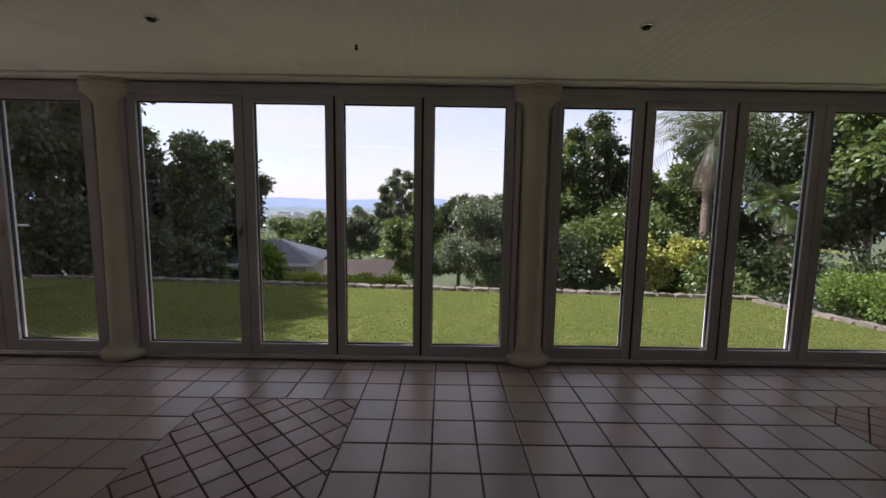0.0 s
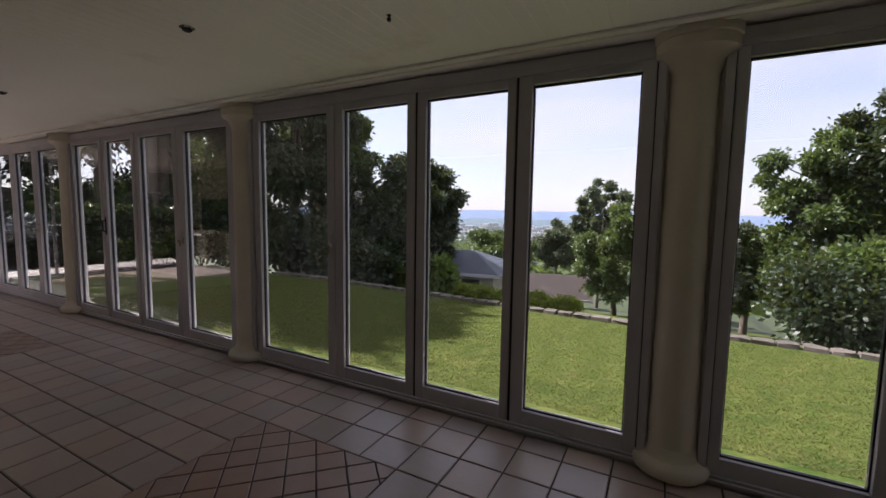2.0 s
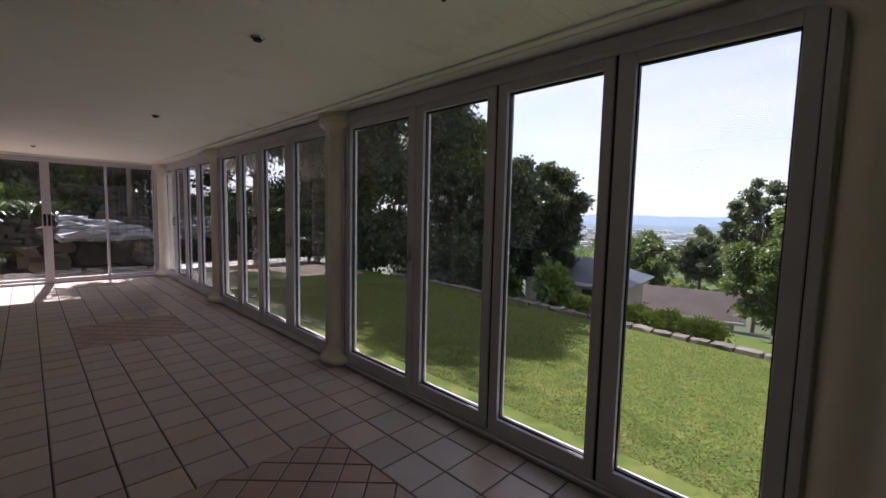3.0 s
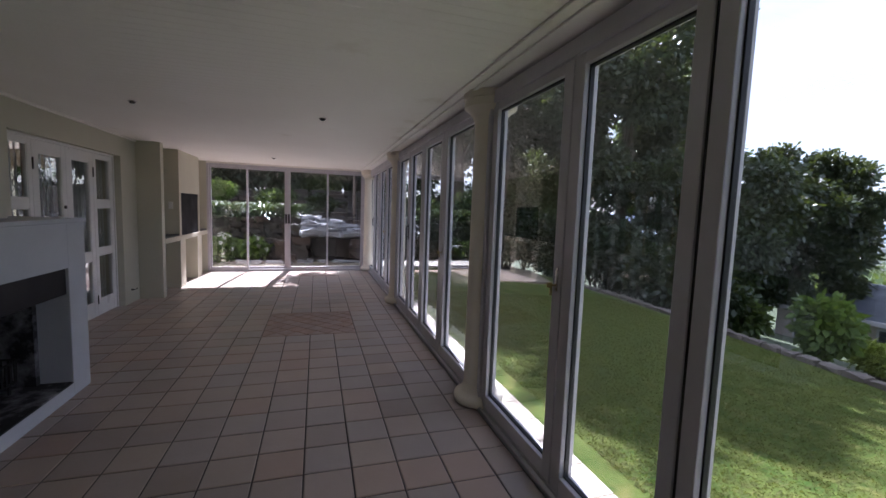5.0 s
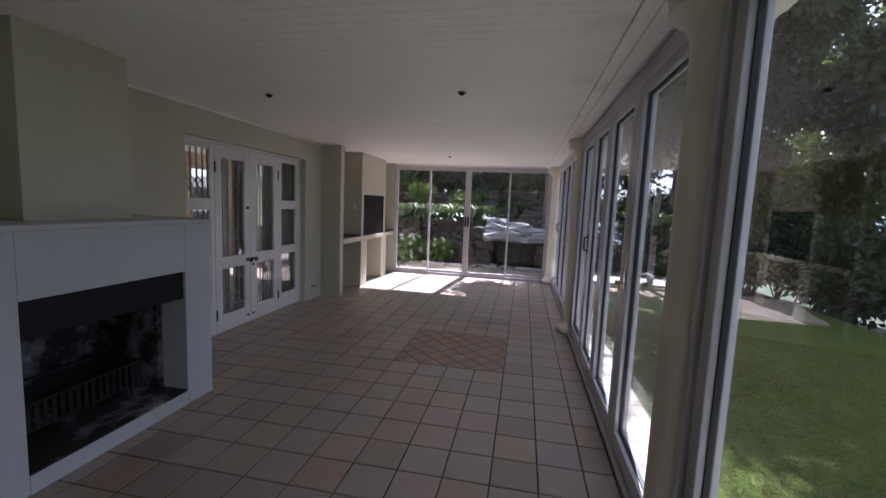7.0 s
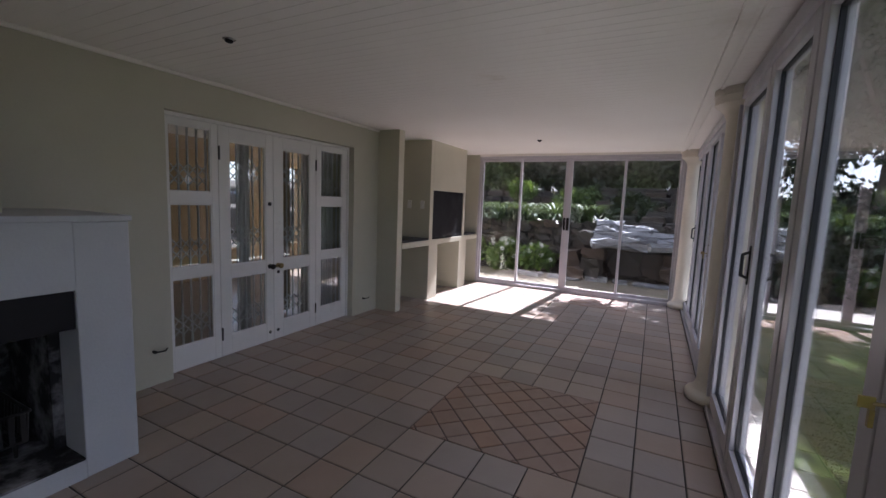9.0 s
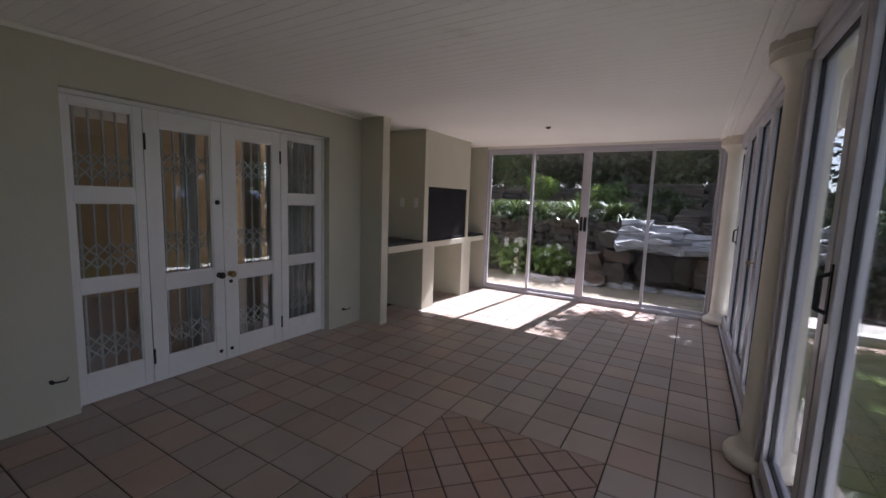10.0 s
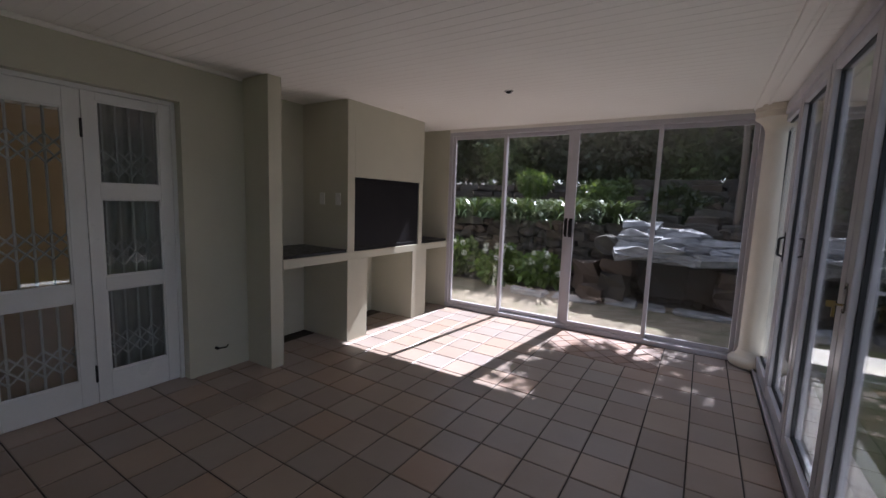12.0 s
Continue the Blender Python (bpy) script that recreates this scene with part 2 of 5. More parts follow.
LEAF_YELLOW = leaf_material("variegated yellow leaves", (0.12, 0.17, 0.02), (0.5, 0.48, 0.12), 0.35)
LEAF_HEDGE = leaf_material("clipped lime hedge leaves", (0.14, 0.2, 0.015), (0.3, 0.36, 0.04), 0.4)
LEAF_STRAP = leaf_material("strap leaves", (0.025, 0.055, 0.012), (0.1, 0.16, 0.05), 0.15, 0.3)
LEAF_DRY = leaf_material("dry palm skirt", (0.07, 0.055, 0.035), (0.15, 0.12, 0.08), 0.2)
PETAL = leaf_material("white petals", (0.6, 0.62, 0.55), (0.8, 0.8, 0.75), 0.2)
SLATE_ROOF = surface("blue grey roof tile", (0.08, 0.095, 0.115), (0.055, 0.065, 0.08), 1.5, 20, 0.2, 0.6, bump=0.2, bump_scale=10)
BROWN_ROOF = surface("brown roof tile", (0.04, 0.025, 0.018), (0.028, 0.018, 0.014), 1.5, 20, 0.2, 0.8, bump=0.2, bump_scale=10)
HOUSE_WALL = surface("house render", (0.5, 0.44, 0.38), None, 1, 20, 0.1, 0.8)
DARK_PANE = surface("dark window pane", (0.03, 0.035, 0.04), None, 1, 20, 0.1, 0.15, bump=0.0)


# ---- mesh helpers ----
def box(bm, x0, x1, y0, y1, z0, z1, bevel=0.0, m=None):
    mat = Matrix.Translation(((x0 + x1) / 2, (y0 + y1) / 2, (z0 + z1) / 2)) @ Matrix.Diagonal((abs(x1 - x0), abs(y1 - y0), abs(z1 - z0), 1))
    if m is not None:
        mat = m @ mat
    got = bmesh.ops.create_cube(bm, size=1, matrix=mat)
    if bevel:
        edges = {e for v in got["verts"] for e in v.link_edges}
        bmesh.ops.bevel(bm, geom=list(edges), offset=bevel, segments=2, affect="EDGES", profile=0.5)
    return bm


def rod(bm, a, b, r0, r1=None, sides=8):
    a, b = Vector(a), Vector(b)
    d = b - a
    m = Matrix.Translation((a + b) / 2) @ d.to_track_quat("Z", "Y").to_matrix().to_4x4()
    bmesh.ops.create_cone(bm, cap_ends=True, segments=sides, radius1=r0, radius2=r0 if r1 is None else r1, depth=d.length, matrix=m)
    return bm


def lathe(bm, profile, sides=40, centre=(0, 0)):
    rings = []
    for r, z in profile:
        rings.append([bm.verts.new((centre[0] + r * math.cos(2 * math.pi * i / sides), centre[1] + r * math.sin(2 * math.pi * i / sides), z)) for i in range(sides)])
    for a, b in zip(rings, rings[1:]):
        for i in range(sides):
            bm.faces.new((a[i], a[(i + 1) % sides], b[(i + 1) % sides], b[i]))
    bm.faces.new(rings[0][::-1])
    bm.faces.new(rings[-1])
    return bm


def frame_bars(bm, x0, x1, z0, z1, w, y0, y1, bottom=None, top=None, bevel=0.004):
    bottom, top = bottom or w, top or w
    box(bm, x0, x0 + w, y0, y1, z0, z1, bevel)
    box(bm, x1 - w, x1, y0, y1, z0, z1, bevel)
    box(bm, x0 + w, x1 - w, y0 + 0.001, y1 - 0.001, z0, z0 + bottom, bevel)
    box(bm, x0 + w, x1 - w, y0 + 0.001, y1 - 0.001, z1 - top, z1, bevel)
    return bm


def smooth(ob, angle=40):
    for p in ob.data.polygons:
        p.use_smooth = True
    ob.data.set_sharp_from_angle(angle=radians(angle))
    return ob


def part(name, bm, material, parent=None, label="", at=None, soft=False):
    me = bpy.data.meshes.new(name)
    bm.normal_update()
    bm.to_mesh(me)
    bm.free()
    me.materials.append(material)
    ob = new(name, me)
    if parent:
        ob.parent = parent
    if at:
        ob.location = at
    if label:
        ob["label"] = label
    if soft:
        smooth(ob)
    return ob


def thing(name, label, category, at=(0, 0, 0), turn=0.0, group="", kind=""):
    ob = new(name)
    ob.location, ob.rotation_euler = at, (0, 0, radians(turn))
    ob.empty_display_size = 0.2
    return tagged(ob, label, category, group, kind)


def structure(name, bm, material, label, category="wall", soft=False):
    return tagged(part(name, bm, material, soft=soft), label, category, kind="structure")


def B():
    return bmesh.new()


# ---- plan ----
P = 0.27                      # pitch of the floor tiles
X_W, X_E = -9.98, 4.62        # inner faces of the end walls
Y_S, Y_G = 0.37, 4.26         # house wall face, line of the folding doors
H = 2.42                      # ceiling
Y_ROW = 3.465                 # a joint of the tile grid


def lawn_z(y):
    return -0.1 - 0.07 * max(0.0, y - 4.8)


def step(a, b, x):
    t = min(1.0, max(0.0, (x - a) / (b - a)))
    return t * t * (3 - 2 * t)


def ground_z(x, y):
    """The ground: a lawn that falls gently, a drop behind its kerb, a valley and terraces at the west."""
    edge = kerb_y(x)
    z = -0.1
    if y > 4.8:
        z = lawn_z(min(y, edge))
    if y > edge:
        d = y - edge
        z -= 0.35 * step(0.0, 0.6, d) + 0.2 * min(d, 26) * step(0.0, 3.0, d) + 0.13 * max(0.0, min(d - 26, 300)) * step(26, 60, d)
    if x > 6.3:
        z -= 1.3 * step(6.3, 9.0, x)
    if x < -12.9 and y < 9:
        up = 1.1 * step(-12.9, -13.25, x) + 0.9 * step(-16.6, -16.9, x) + 0.05 * max(0.0, -x - 17)
        z += up * (1 - step(4.5, 9.0, y))
    return z


def kerb_y(x):
    pts = [(-30, 9.6), (-12, 10.0), (-8.5, 10.2), (-5.85, 10.0), (-2.46, 9.52), (-0.59, 9.32), (1.24, 9.12), (2.44, 9.05), (3.95, 8.89), (5.3, 8.63), (6.2, 8.5), (40, 8.0)]
    for (xa, ya), (xb, yb) in zip(pts, pts[1:]):
        if x <= xb:
            return ya + (yb - ya) * max(0.0, (x - xa)) / (xb - xa)
    return 8.0


# ---- ground ----
def axis(breaks):
    out = []
    for a, b, n in breaks:
        out += list(np.linspace(a, b, n, endpoint=False))
    return out + [breaks[-1][1]]


gx = axis([(-3000, -300, 10), (-300, -40, 20), (-40, -18, 22), (-18, -12, 40), (-12, 8, 50), (8, 40, 32), (40, 300, 20), (300, 3000, 10)])
gy = axis([(-2500, -100, 8), (-100, -5, 12), (-5, 4.8, 16), (4.8, 8.2, 10), (8.2, 12, 40), (12, 50, 46), (50, 300, 24), (300, 3000, 12)])
verts = [(x, y, ground_z(x, y) + (0.04 * noise.noise((x * 0.7, y * 0.7, 0)) if (y > 10.6 or x < -13) else 0)) for y in gy for x in gx]
nx = len(gx)
faces = [(j * nx + i, j * nx + i + 1, (j + 1) * nx + i + 1, (j + 1) * nx + i) for j in range(len(gy) - 1) for i in range(nx - 1)]
gm = bpy.data.meshes.new("ground")
gm.from_pydata(verts, [], faces)
for mt in (GRASS, SOIL, UNDER):
    gm.materials.append(mt)
for f in gm.polygons:
    c = f.center
    lawn = -11.9 < c.x < 6.1 and 4.3 < c.y < kerb_y(c.x)
    lower_lawn = -4.5 < c.x < 5.5 and kerb_y(c.x) + 3.5 < c.y < 27
    f.material_index = 0 if lawn or lower_lawn else (1 if c.y < 11 else 2)
    f.use_smooth = True
tagged(new("ground", gm), "mown kikuyu lawn falling to a wooded valley", "ground", kind="structure")

# ---- floor, walls, ceiling ----
structure("floor", box(B(), X_W - 0.1, X_E, -0.3, Y_G + 0.12, -0.09, -0.006), GROUT, "concrete floor bed with dark grout joints", "floor")
inner = box(B(), X_W, X_E, -3.2, -0.301, -0.09, -0.004)
structure("floor_inner_room", inner, TILE_FAR, "tiled floor of the room behind the french doors", "floor")

bm = B()
pitch = 0.085
n = int((X_E + 0.2 - X_W + 0.12) / pitch)
xs = []
for i in range(n):
    x = X_W - 0.12 + i * pitch
    xs += [(x, H), (x + pitch - 0.005, H), (x + pitch - 0.0025, H + 0.0016)]
xs += [(X_E + 0.2, H), (X_E + 0.2, H + 0.2), (X_W - 0.12, H + 0.2)]
ends = [[bm.verts.new((x, y, z)) for x, z in xs] for y in (-0.1, Y_G + 0.14)]
for i in range(len(xs)):
    k = (i + 1) % len(xs)
    bm.faces.new((ends[0][i], ends[1][i], ends[1][k], ends[0][k]))
bm.faces.new(ends[0])
bm.faces.new(ends[1][::-1])
structure("ceiling", bm, CEILING, "cream painted veranda ceiling with faint board joints", "ceiling")
structure("roof", box(B(), X_W - 0.16, X_E + 0.3, -3.4, Y_G + 0.22, H + 0.201, H + 0.32), ROOF_FELT, "flat roof over the veranda", "roof")
structure("ceiling_inner_room", box(B(), X_W, X_E, -3.3, -0.101, H, H + 0.1), CEILING, "ceiling of the inner room", "ceiling")

bm = B()
DX0, DX1 = -6.72, -4.5       # french door opening
box(bm, -7.335, DX0, -0.02, Y_S, -0.05, H)
box(bm, X_W, -7.336, -0.12, 0.04, -0.05, H)
box(bm, DX1, X_E, -0.02, Y_S, -0.05, H)
box(bm, DX0, DX1, -0.02, Y_S, 2.13, H)
structure("wall_south", bm, WALL_PAINT, "sage cream painted house wall")
structure("wall_east", box(B(), X_E, X_E + 0.2, -3.3, Y_G + 0.1, -0.1, H), WALL_PAINT, "sage cream painted end wall")
bm = B()
for q in ((X_W, -9.3), (-8.5, -7.95), (-7.5, X_E)):
    box(bm, *q, -3.4, -3.2, -0.1, H)
for q in ((-9.3, -8.5), (-7.95, -7.5)):
    box(bm, *q, -3.4, -3.2, -0.1, 0.5)
    box(bm, *q, -3.4, -3.2, 2.1, H)
structure("wall_inner_room", bm, INNER_WALL, "ochre wall of the inner room")
bm = box(B(), X_W - 0.16, X_W, -0.9, 0.70, -0.1, H)
box(bm, X_W - 0.16, X_W, -3.3, -2.7, -0.1, H)
# opening out of view, added to let daylight into the inner room
box(bm, X_W - 0.16, X_W, -2.7, -0.9, -0.1, 0.9)
box(bm, X_W - 0.16, X_W, -2.7, -0.9, 2.1, H)
structure("wall_west", bm, WALL_PAINT, "sage cream short wall beside the sliding doors")
structure("wall_west_corner", box(B(), X_W - 0.16, X_W, 4.1, Y_G + 0.12, -0.1, H), COLUMN, "cream corner pier beside the sliding doors")
bm = B()
box(bm, X_W - 0.12, X_E, Y_G - 0.02, Y_G + 0.14, 2.405, H - 0.0005)
structure("beam", bm, COLUMN, "cream beam over the folding doors", "beam")

bm = B()
box(bm, X_W, X_E, 3.99, 4.045, H - 0.018, H, 0.006)
box(bm, X_W, X_E, 4.075, 4.1, H - 0.014, H, 0.005)
structure("trim_ceiling_batten", bm, CEILING, "cream ceiling battens along the folding doors", "trim")
bm = B()
box(bm, -7.2, -3.42, Y_S, Y_S + 0.03, H - 0.03, H, 0.008)
box(bm, -2.75, X_E, Y_S, Y_S + 0.03, H - 0.03, H, 0.008)
structure("trim_cornice", bm, CEILING, "small cream cornice above the house wall", "trim")

# ---- folding glass doors ----
PANEL_TOP, PANEL_BOT = 2.325, 0.045


def handle(parent, x, z, side):
    """A white lever handle with its plate, on the outside face."""
    bm = B()
    box(bm, x - 0.014, x + 0.014, Y_G + 0.041, Y_G + 0.05, z - 0.09, z + 0.07, 0.004)
    rod(bm, (x, Y_G + 0.05, z + 0.02), (x, Y_G + 0.09, z + 0.02), 0.008)
    box(bm, min(x, x + side * 0.11), max(x, x + side * 0.11), Y_G + 0.08, Y_G + 0.095, z + 0.01, z + 0.03, 0.005)
    part("lever_handle", bm, ALU, parent, "white lever handle")
    bm = B()
    box(bm, x - 0.011, x + 0.011, Y_G - 0.047, Y_G - 0.04, z - 0.08, z + 0.05, 0.003)
    part("lock_plate", bm, CHROME, parent, "brushed lock plate")
    bm = B()
    rod(bm, (x, Y_G - 0.047, z - 0.045), (x, Y_G - 0.075, z - 0.045), 0.005)
    box(bm, x - 0.002, x + 0.002, Y_G - 0.1, Y_G - 0.07, z - 0.058, z - 0.03, 0.001)
    box(bm, x - 0.006, x + 0.006, Y_G - 0.08, Y_G - 0.07, z - 0.1, z - 0.058, 0.001)
    part("key", bm, BRASS, parent, "brass key hanging in the lock")


def hinge(parent, x, z, tall=0.11):
    bm = B()
    for k in range(3):
        rod(bm, (x, Y_G - 0.045, z + (k - 1.5) * tall / 3 + 0.002), (x, Y_G - 0.045, z + (k - 0.5) * tall / 3 - 0.002), 0.011, sides=10)
    box(bm, x - 0.028, x + 0.028, Y_G - 0.044, Y_G - 0.039, z - tall / 2, z + tall / 2, 0.001)
    part("hinge", bm, ALU, parent, "white folding door hinge")


def bay(number, x0, x1, joints, glasses, handles=(), hinges=(), pulls=(), lock_joint=2):
    b = thing(f"window_{number}", "bay of four white aluminium folding glass doors, shut", "folding door", (0, 0, 0), kind="structure")
    bm = B()
    box(bm, x0, x0 + 0.045, Y_G - 0.06, Y_G + 0.06, -0.01, 2.405, 0.006)
    box(bm, x1 - 0.045, x1, Y_G - 0.06, Y_G + 0.06, -0.01, 2.405, 0.006)
    box(bm, x0 + 0.045, x1 - 0.045, Y_G - 0.055, Y_G + 0.055, PANEL_TOP + 0.004, 2.403, 0.006)
    box(bm, x0 + 0.045, x1 - 0.045, Y_G - 0.058, Y_G - 0.035, PANEL_TOP - 0.012, PANEL_TOP + 0.02, 0.004)
    part("door_frame", bm, ALU, b, "white aluminium head and jambs")
    bm = B()
    box(bm, x0, x1, Y_G - 0.07, Y_G - 0.052, -0.005, 0.03, 0.004)
    box(bm, x0, x1, Y_G - 0.03, Y_G - 0.012, -0.005, 0.032, 0.004)
    box(bm, x0, x1, Y_G - 0.07, Y_G + 0.06, -0.012, 0.012)
    box(bm, x0, x1, Y_G + 0.03, Y_G + 0.06, 0.0, 0.034, 0.004)
    part("track", bm, ALU, b, "grooved aluminium floor track")
    edges = [x0 + 0.047, *joints, x1 - 0.047]
    for i, (g0, g1) in enumerate(glasses):
        a = edges[i] + (0.0035 if i in (0, lock_joint + 1) else 0.009)
        c = edges[i + 1] - (0.0035 if i in (lock_joint, len(glasses) - 1) else 0.009)
        bm = B()
        box(bm, a, g0, Y_G - 0.04, Y_G + 0.04, PANEL_BOT, PANEL_TOP, 0.005)
        box(bm, g1, c, Y_G - 0.04, Y_G + 0.04, PANEL_BOT, PANEL_TOP, 0.005)
        box(bm, g0, g1, Y_G - 0.039, Y_G + 0.039, PANEL_BOT, 0.142, 0.004)
        box(bm, g0, g1, Y_G - 0.039, Y_G + 0.039, 2.258, PANEL_TOP, 0.004)
        door = part("door_panel", bm, ALU, b, "white aluminium folding door leaf")
        bm = B()
        for q0, q1, r0, r1 in ((g0, g1, 0.142, 0.152), (g0, g1, 2.248, 2.258), (g0, g0 + 0.008, 0.152, 2.248), (g1 - 0.008, g1, 0.152, 2.248)):
            box(bm, q0, q1, Y_G - 0.012, Y_G + 0.012, r0, r1)
        part("seal", bm, DARK_GAP, door, "black glazing seal")
        pane = part("pane", box(B(), g0 + 0.002, g1 - 0.002, Y_G - 0.003, Y_G + 0.003, 0.144, 2.256), GLASS, door, "clear glass with faint smears")
        pane.visible_shadow = False
        for hx, hz, side in handles:
            if a < hx < c:
                handle(door, hx, hz, side)
        for hx, hz in hinges:
            if a - 0.01 < hx < c + 0.004 and (hx - a) > 0.02:
                hinge(door, hx, hz)
        for hx, hz in pulls:
            if a - 0.02 < hx < c:
                bm = B()
                rod(bm, (hx, Y_G - 0.04, hz + 0.075), (hx, Y_G - 0.075, hz + 0.06), 0.008)
                rod(bm, (hx, Y_G - 0.04, hz - 0.075), (hx, Y_G - 0.075, hz - 0.06), 0.008)
                rod(bm, (hx, Y_G - 0.075, hz - 0.063), (hx, Y_G - 0.075, hz + 0.063), 0.009)
                box(bm, hx - 0.014, hx + 0.014, Y_G - 0.046, Y_G - 0.04, hz - 0.11, hz + 0.11, 0.002)
                part("pull_handle", bm, DARK_GAP, door, "black pull handle")
    for j in (x0 + 0.0478, x1 - 0.0478):
        part("seal", box(B(), j - 0.0031, j + 0.0031, Y_G - 0.03, Y_G + 0.03, PANEL_BOT, PANEL_TOP), DARK_GAP, b, "black seal between leaf and jamb")
    for i, j in enumerate(joints):
        half = 0.0033 if i == lock_joint else 0.0088
        part("seal", box(B(), j - half, j + half, Y_G - 0.03, Y_G + 0.03, PANEL_BOT, PANEL_TOP), DARK_GAP, b, "black seal between two leaves")
    return b


bay(1, -2.715, 0.70, (-1.675, -0.895, -0.14), ((-2.587, -1.76), (-1.587, -0.975), (-0.815, -0.207), (-0.043, 0.577)),
    handles=((-1.715, 1.2, -1),), hinges=((-0.14, 2.18), (-0.14, 1.07), (-0.14, 0.25)), lock_joint=0)
bay(2, 0.96, 4.33, (1.76, 2.545, 3.29), ((1.065, 1.672), (1.85, 2.45), (2.64, 3.21), (3.37, 4.2)),
    hinges=((1.76, 2.18), (1.76, 1.07), (1.76, 0.25)))
bay(3, -6.34, -2.94, (-5.485, -4.715, -3.885), ((-6.24, -5.565), (-5.40, -4.80), (-4.63, -3.97), (-3.765, -3.05)),
    handles=((-3.82, 1.15, 1),), hinges=((-4.715, 2.18), (-5.485, 2.18), (-5.485, 0.3)), pulls=((-5.455, 1.22),))
bay(4, -9.95, -6.56, (-9.13, -8.3, -7.47), ((-9.85, -9.21), (-9.05, -8.38), (-8.22, -7.55), (-7.39, -6.66)),
    handles=((-7.43, 1.15, 1),), hinges=((-8.3, 2.18), (-8.3, 1.07)), pulls=((-9.09, 1.22),))


# ---- columns ----
def column(x):
    c = thing("column", "round cream painted plaster column with a flared capital and bun base", "column", (x, Y_G, 0), group="columns along the folding doors")
    part("base", lathe(B(), [(0.165, 0.0), (0.19, 0.012), (0.2, 0.035), (0.2, 0.06), (0.185, 0.082), (0.155, 0.095), (0.148, 0.105), (0.135, 0.13), (0.125, 0.16)], 48), COLUMN, c, "rounded base with worn paint", soft=True)
    part("shaft", lathe(B(), [(0.1235, 0.16), (0.122, 0.6), (0.118, 1.4), (0.115, 2.18)], 48), COLUMN, c, "smooth round shaft", soft=True)
    part("capital", lathe(B(), [(0.1155, 2.18), (0.119, 2.21), (0.135, 2.25), (0.16, 2.28), (0.19, 2.3), (0.2, 2.31), (0.2, 2.365), (0.208, 2.37), (0.208, 2.4195)], 48), COLUMN, c, "flared round capital", soft=True)
    return c


first = column(0.83)
for x in (-2.82, -6.45, -9.95, 4.46):
    copy_thing(first, pose(x, Y_G if x > -9 else 4.21, 0))


bm = B()
for a, b in ((0.702, 0.958), (-2.938, -2.717), (-6.558, -6.342), (4.332, 4.6)):
    box(bm, a - 0.008, b + 0.008, Y_G - 0.01, Y_G + 0.05, -0.05, 2.404)
structure("wall_pier", bm, COLUMN, "cream piers between the folding doors behind the columns")

# ---- sliding doors at the west ----
def slider():
    s = thing("window_5", "white aluminium sliding doors with four clear panes, shut", "sliding door", (X_W - 0.06, 0, 0), kind="structure")
    bm = B()
    for y0, y1, z0, z1 in ((0.70, 0.745, 0.0, 2.38), (4.06, 4.11, 0.0, 2.38), (0.745, 4.06, 2.335, 2.382), (0.745, 4.06, 0.0, 0.05)):
        box(bm, -0.06, 0.06, y0, y1, z0, z1, 0.005)
    part("window_frame", bm, ALU, s, "white aluminium outer frame")
    part("lintel", box(B(), -0.1, 0.06, 0.70, 4.11, 2.383, H - 0.001), CEILING, s, "cream lintel above the sliding doors")
    leaves = ((0.745, 1.525, 0.02), (1.48, 2.36, -0.02), (2.34, 3.26, 0.02), (3.22, 4.06, -0.02))
    for i, (a, b, x) in enumerate(leaves):
        bm = B()
        wl = 0.075 if i == 2 else 0.04
        wr = 0.075 if i == 1 else 0.04
        box(bm, x - 0.017, x + 0.017, a, a + wl, 0.052, 2.333, 0.004)
        box(bm, x - 0.017, x + 0.017, b - wr, b, 0.052, 2.333, 0.004)
        box(bm, x - 0.016, x + 0.016, a + wl, b - wr, 0.052, 0.1, 0.003)
        box(bm, x - 0.016, x + 0.016, a + wl, b - wr, 2.29, 2.333, 0.003)
        leaf = part("door_leaf", bm, ALU, s, "white sliding door leaf")
        pane = part("pane", box(B(), x - 0.003, x + 0.003, a + wl - 0.004, b - wr + 0.004, 0.096, 2.294), SLIDER_GLASS, leaf, "clear glass with water marks")
        pane.visible_shadow = False
        if i in (1, 2):
            y = b - 0.04 if i == 1 else a + 0.04
            bm = B()
            box(bm, x + 0.0175, x + 0.026, y - 0.02, y + 0.02, 1.1, 1.32, 0.003)
            box(bm, x + 0.05, x + 0.062, y - 0.016, y + 0.016, 1.12, 1.3, 0.004)
            box(bm, x + 0.026, x + 0.052, y - 0.01, y + 0.01, 1.12, 1.14)
            box(bm, x + 0.026, x + 0.052, y - 0.01, y + 0.01, 1.28, 1.3)
            part("pull_handle", bm, BRAAI_STEEL, leaf, "black sliding door handle")


slider()

# ---- french doors ----
FD = 0.28


def pane_frame(bm, x0, x1, z0, z1, holes):
    """A timber leaf with rectangular holes, stacked in height."""
    hx0, hx1 = holes[0][0], holes[0][1]
    box(bm, x0, hx0, FD - 0.045, FD, z0, z1, 0.003)
    box(bm, hx1, x1, FD - 0.045, FD, z0, z1, 0.003)
    z = z0
    for _, _, a, b in sorted(holes, key=lambda h: h[2]):
        box(bm, hx0, hx1, FD - 0.044, FD - 0.001, z, a, 0.003)
        z = b
    box(bm, hx0, hx1, FD - 0.044, FD - 0.001, z, z1, 0.003)


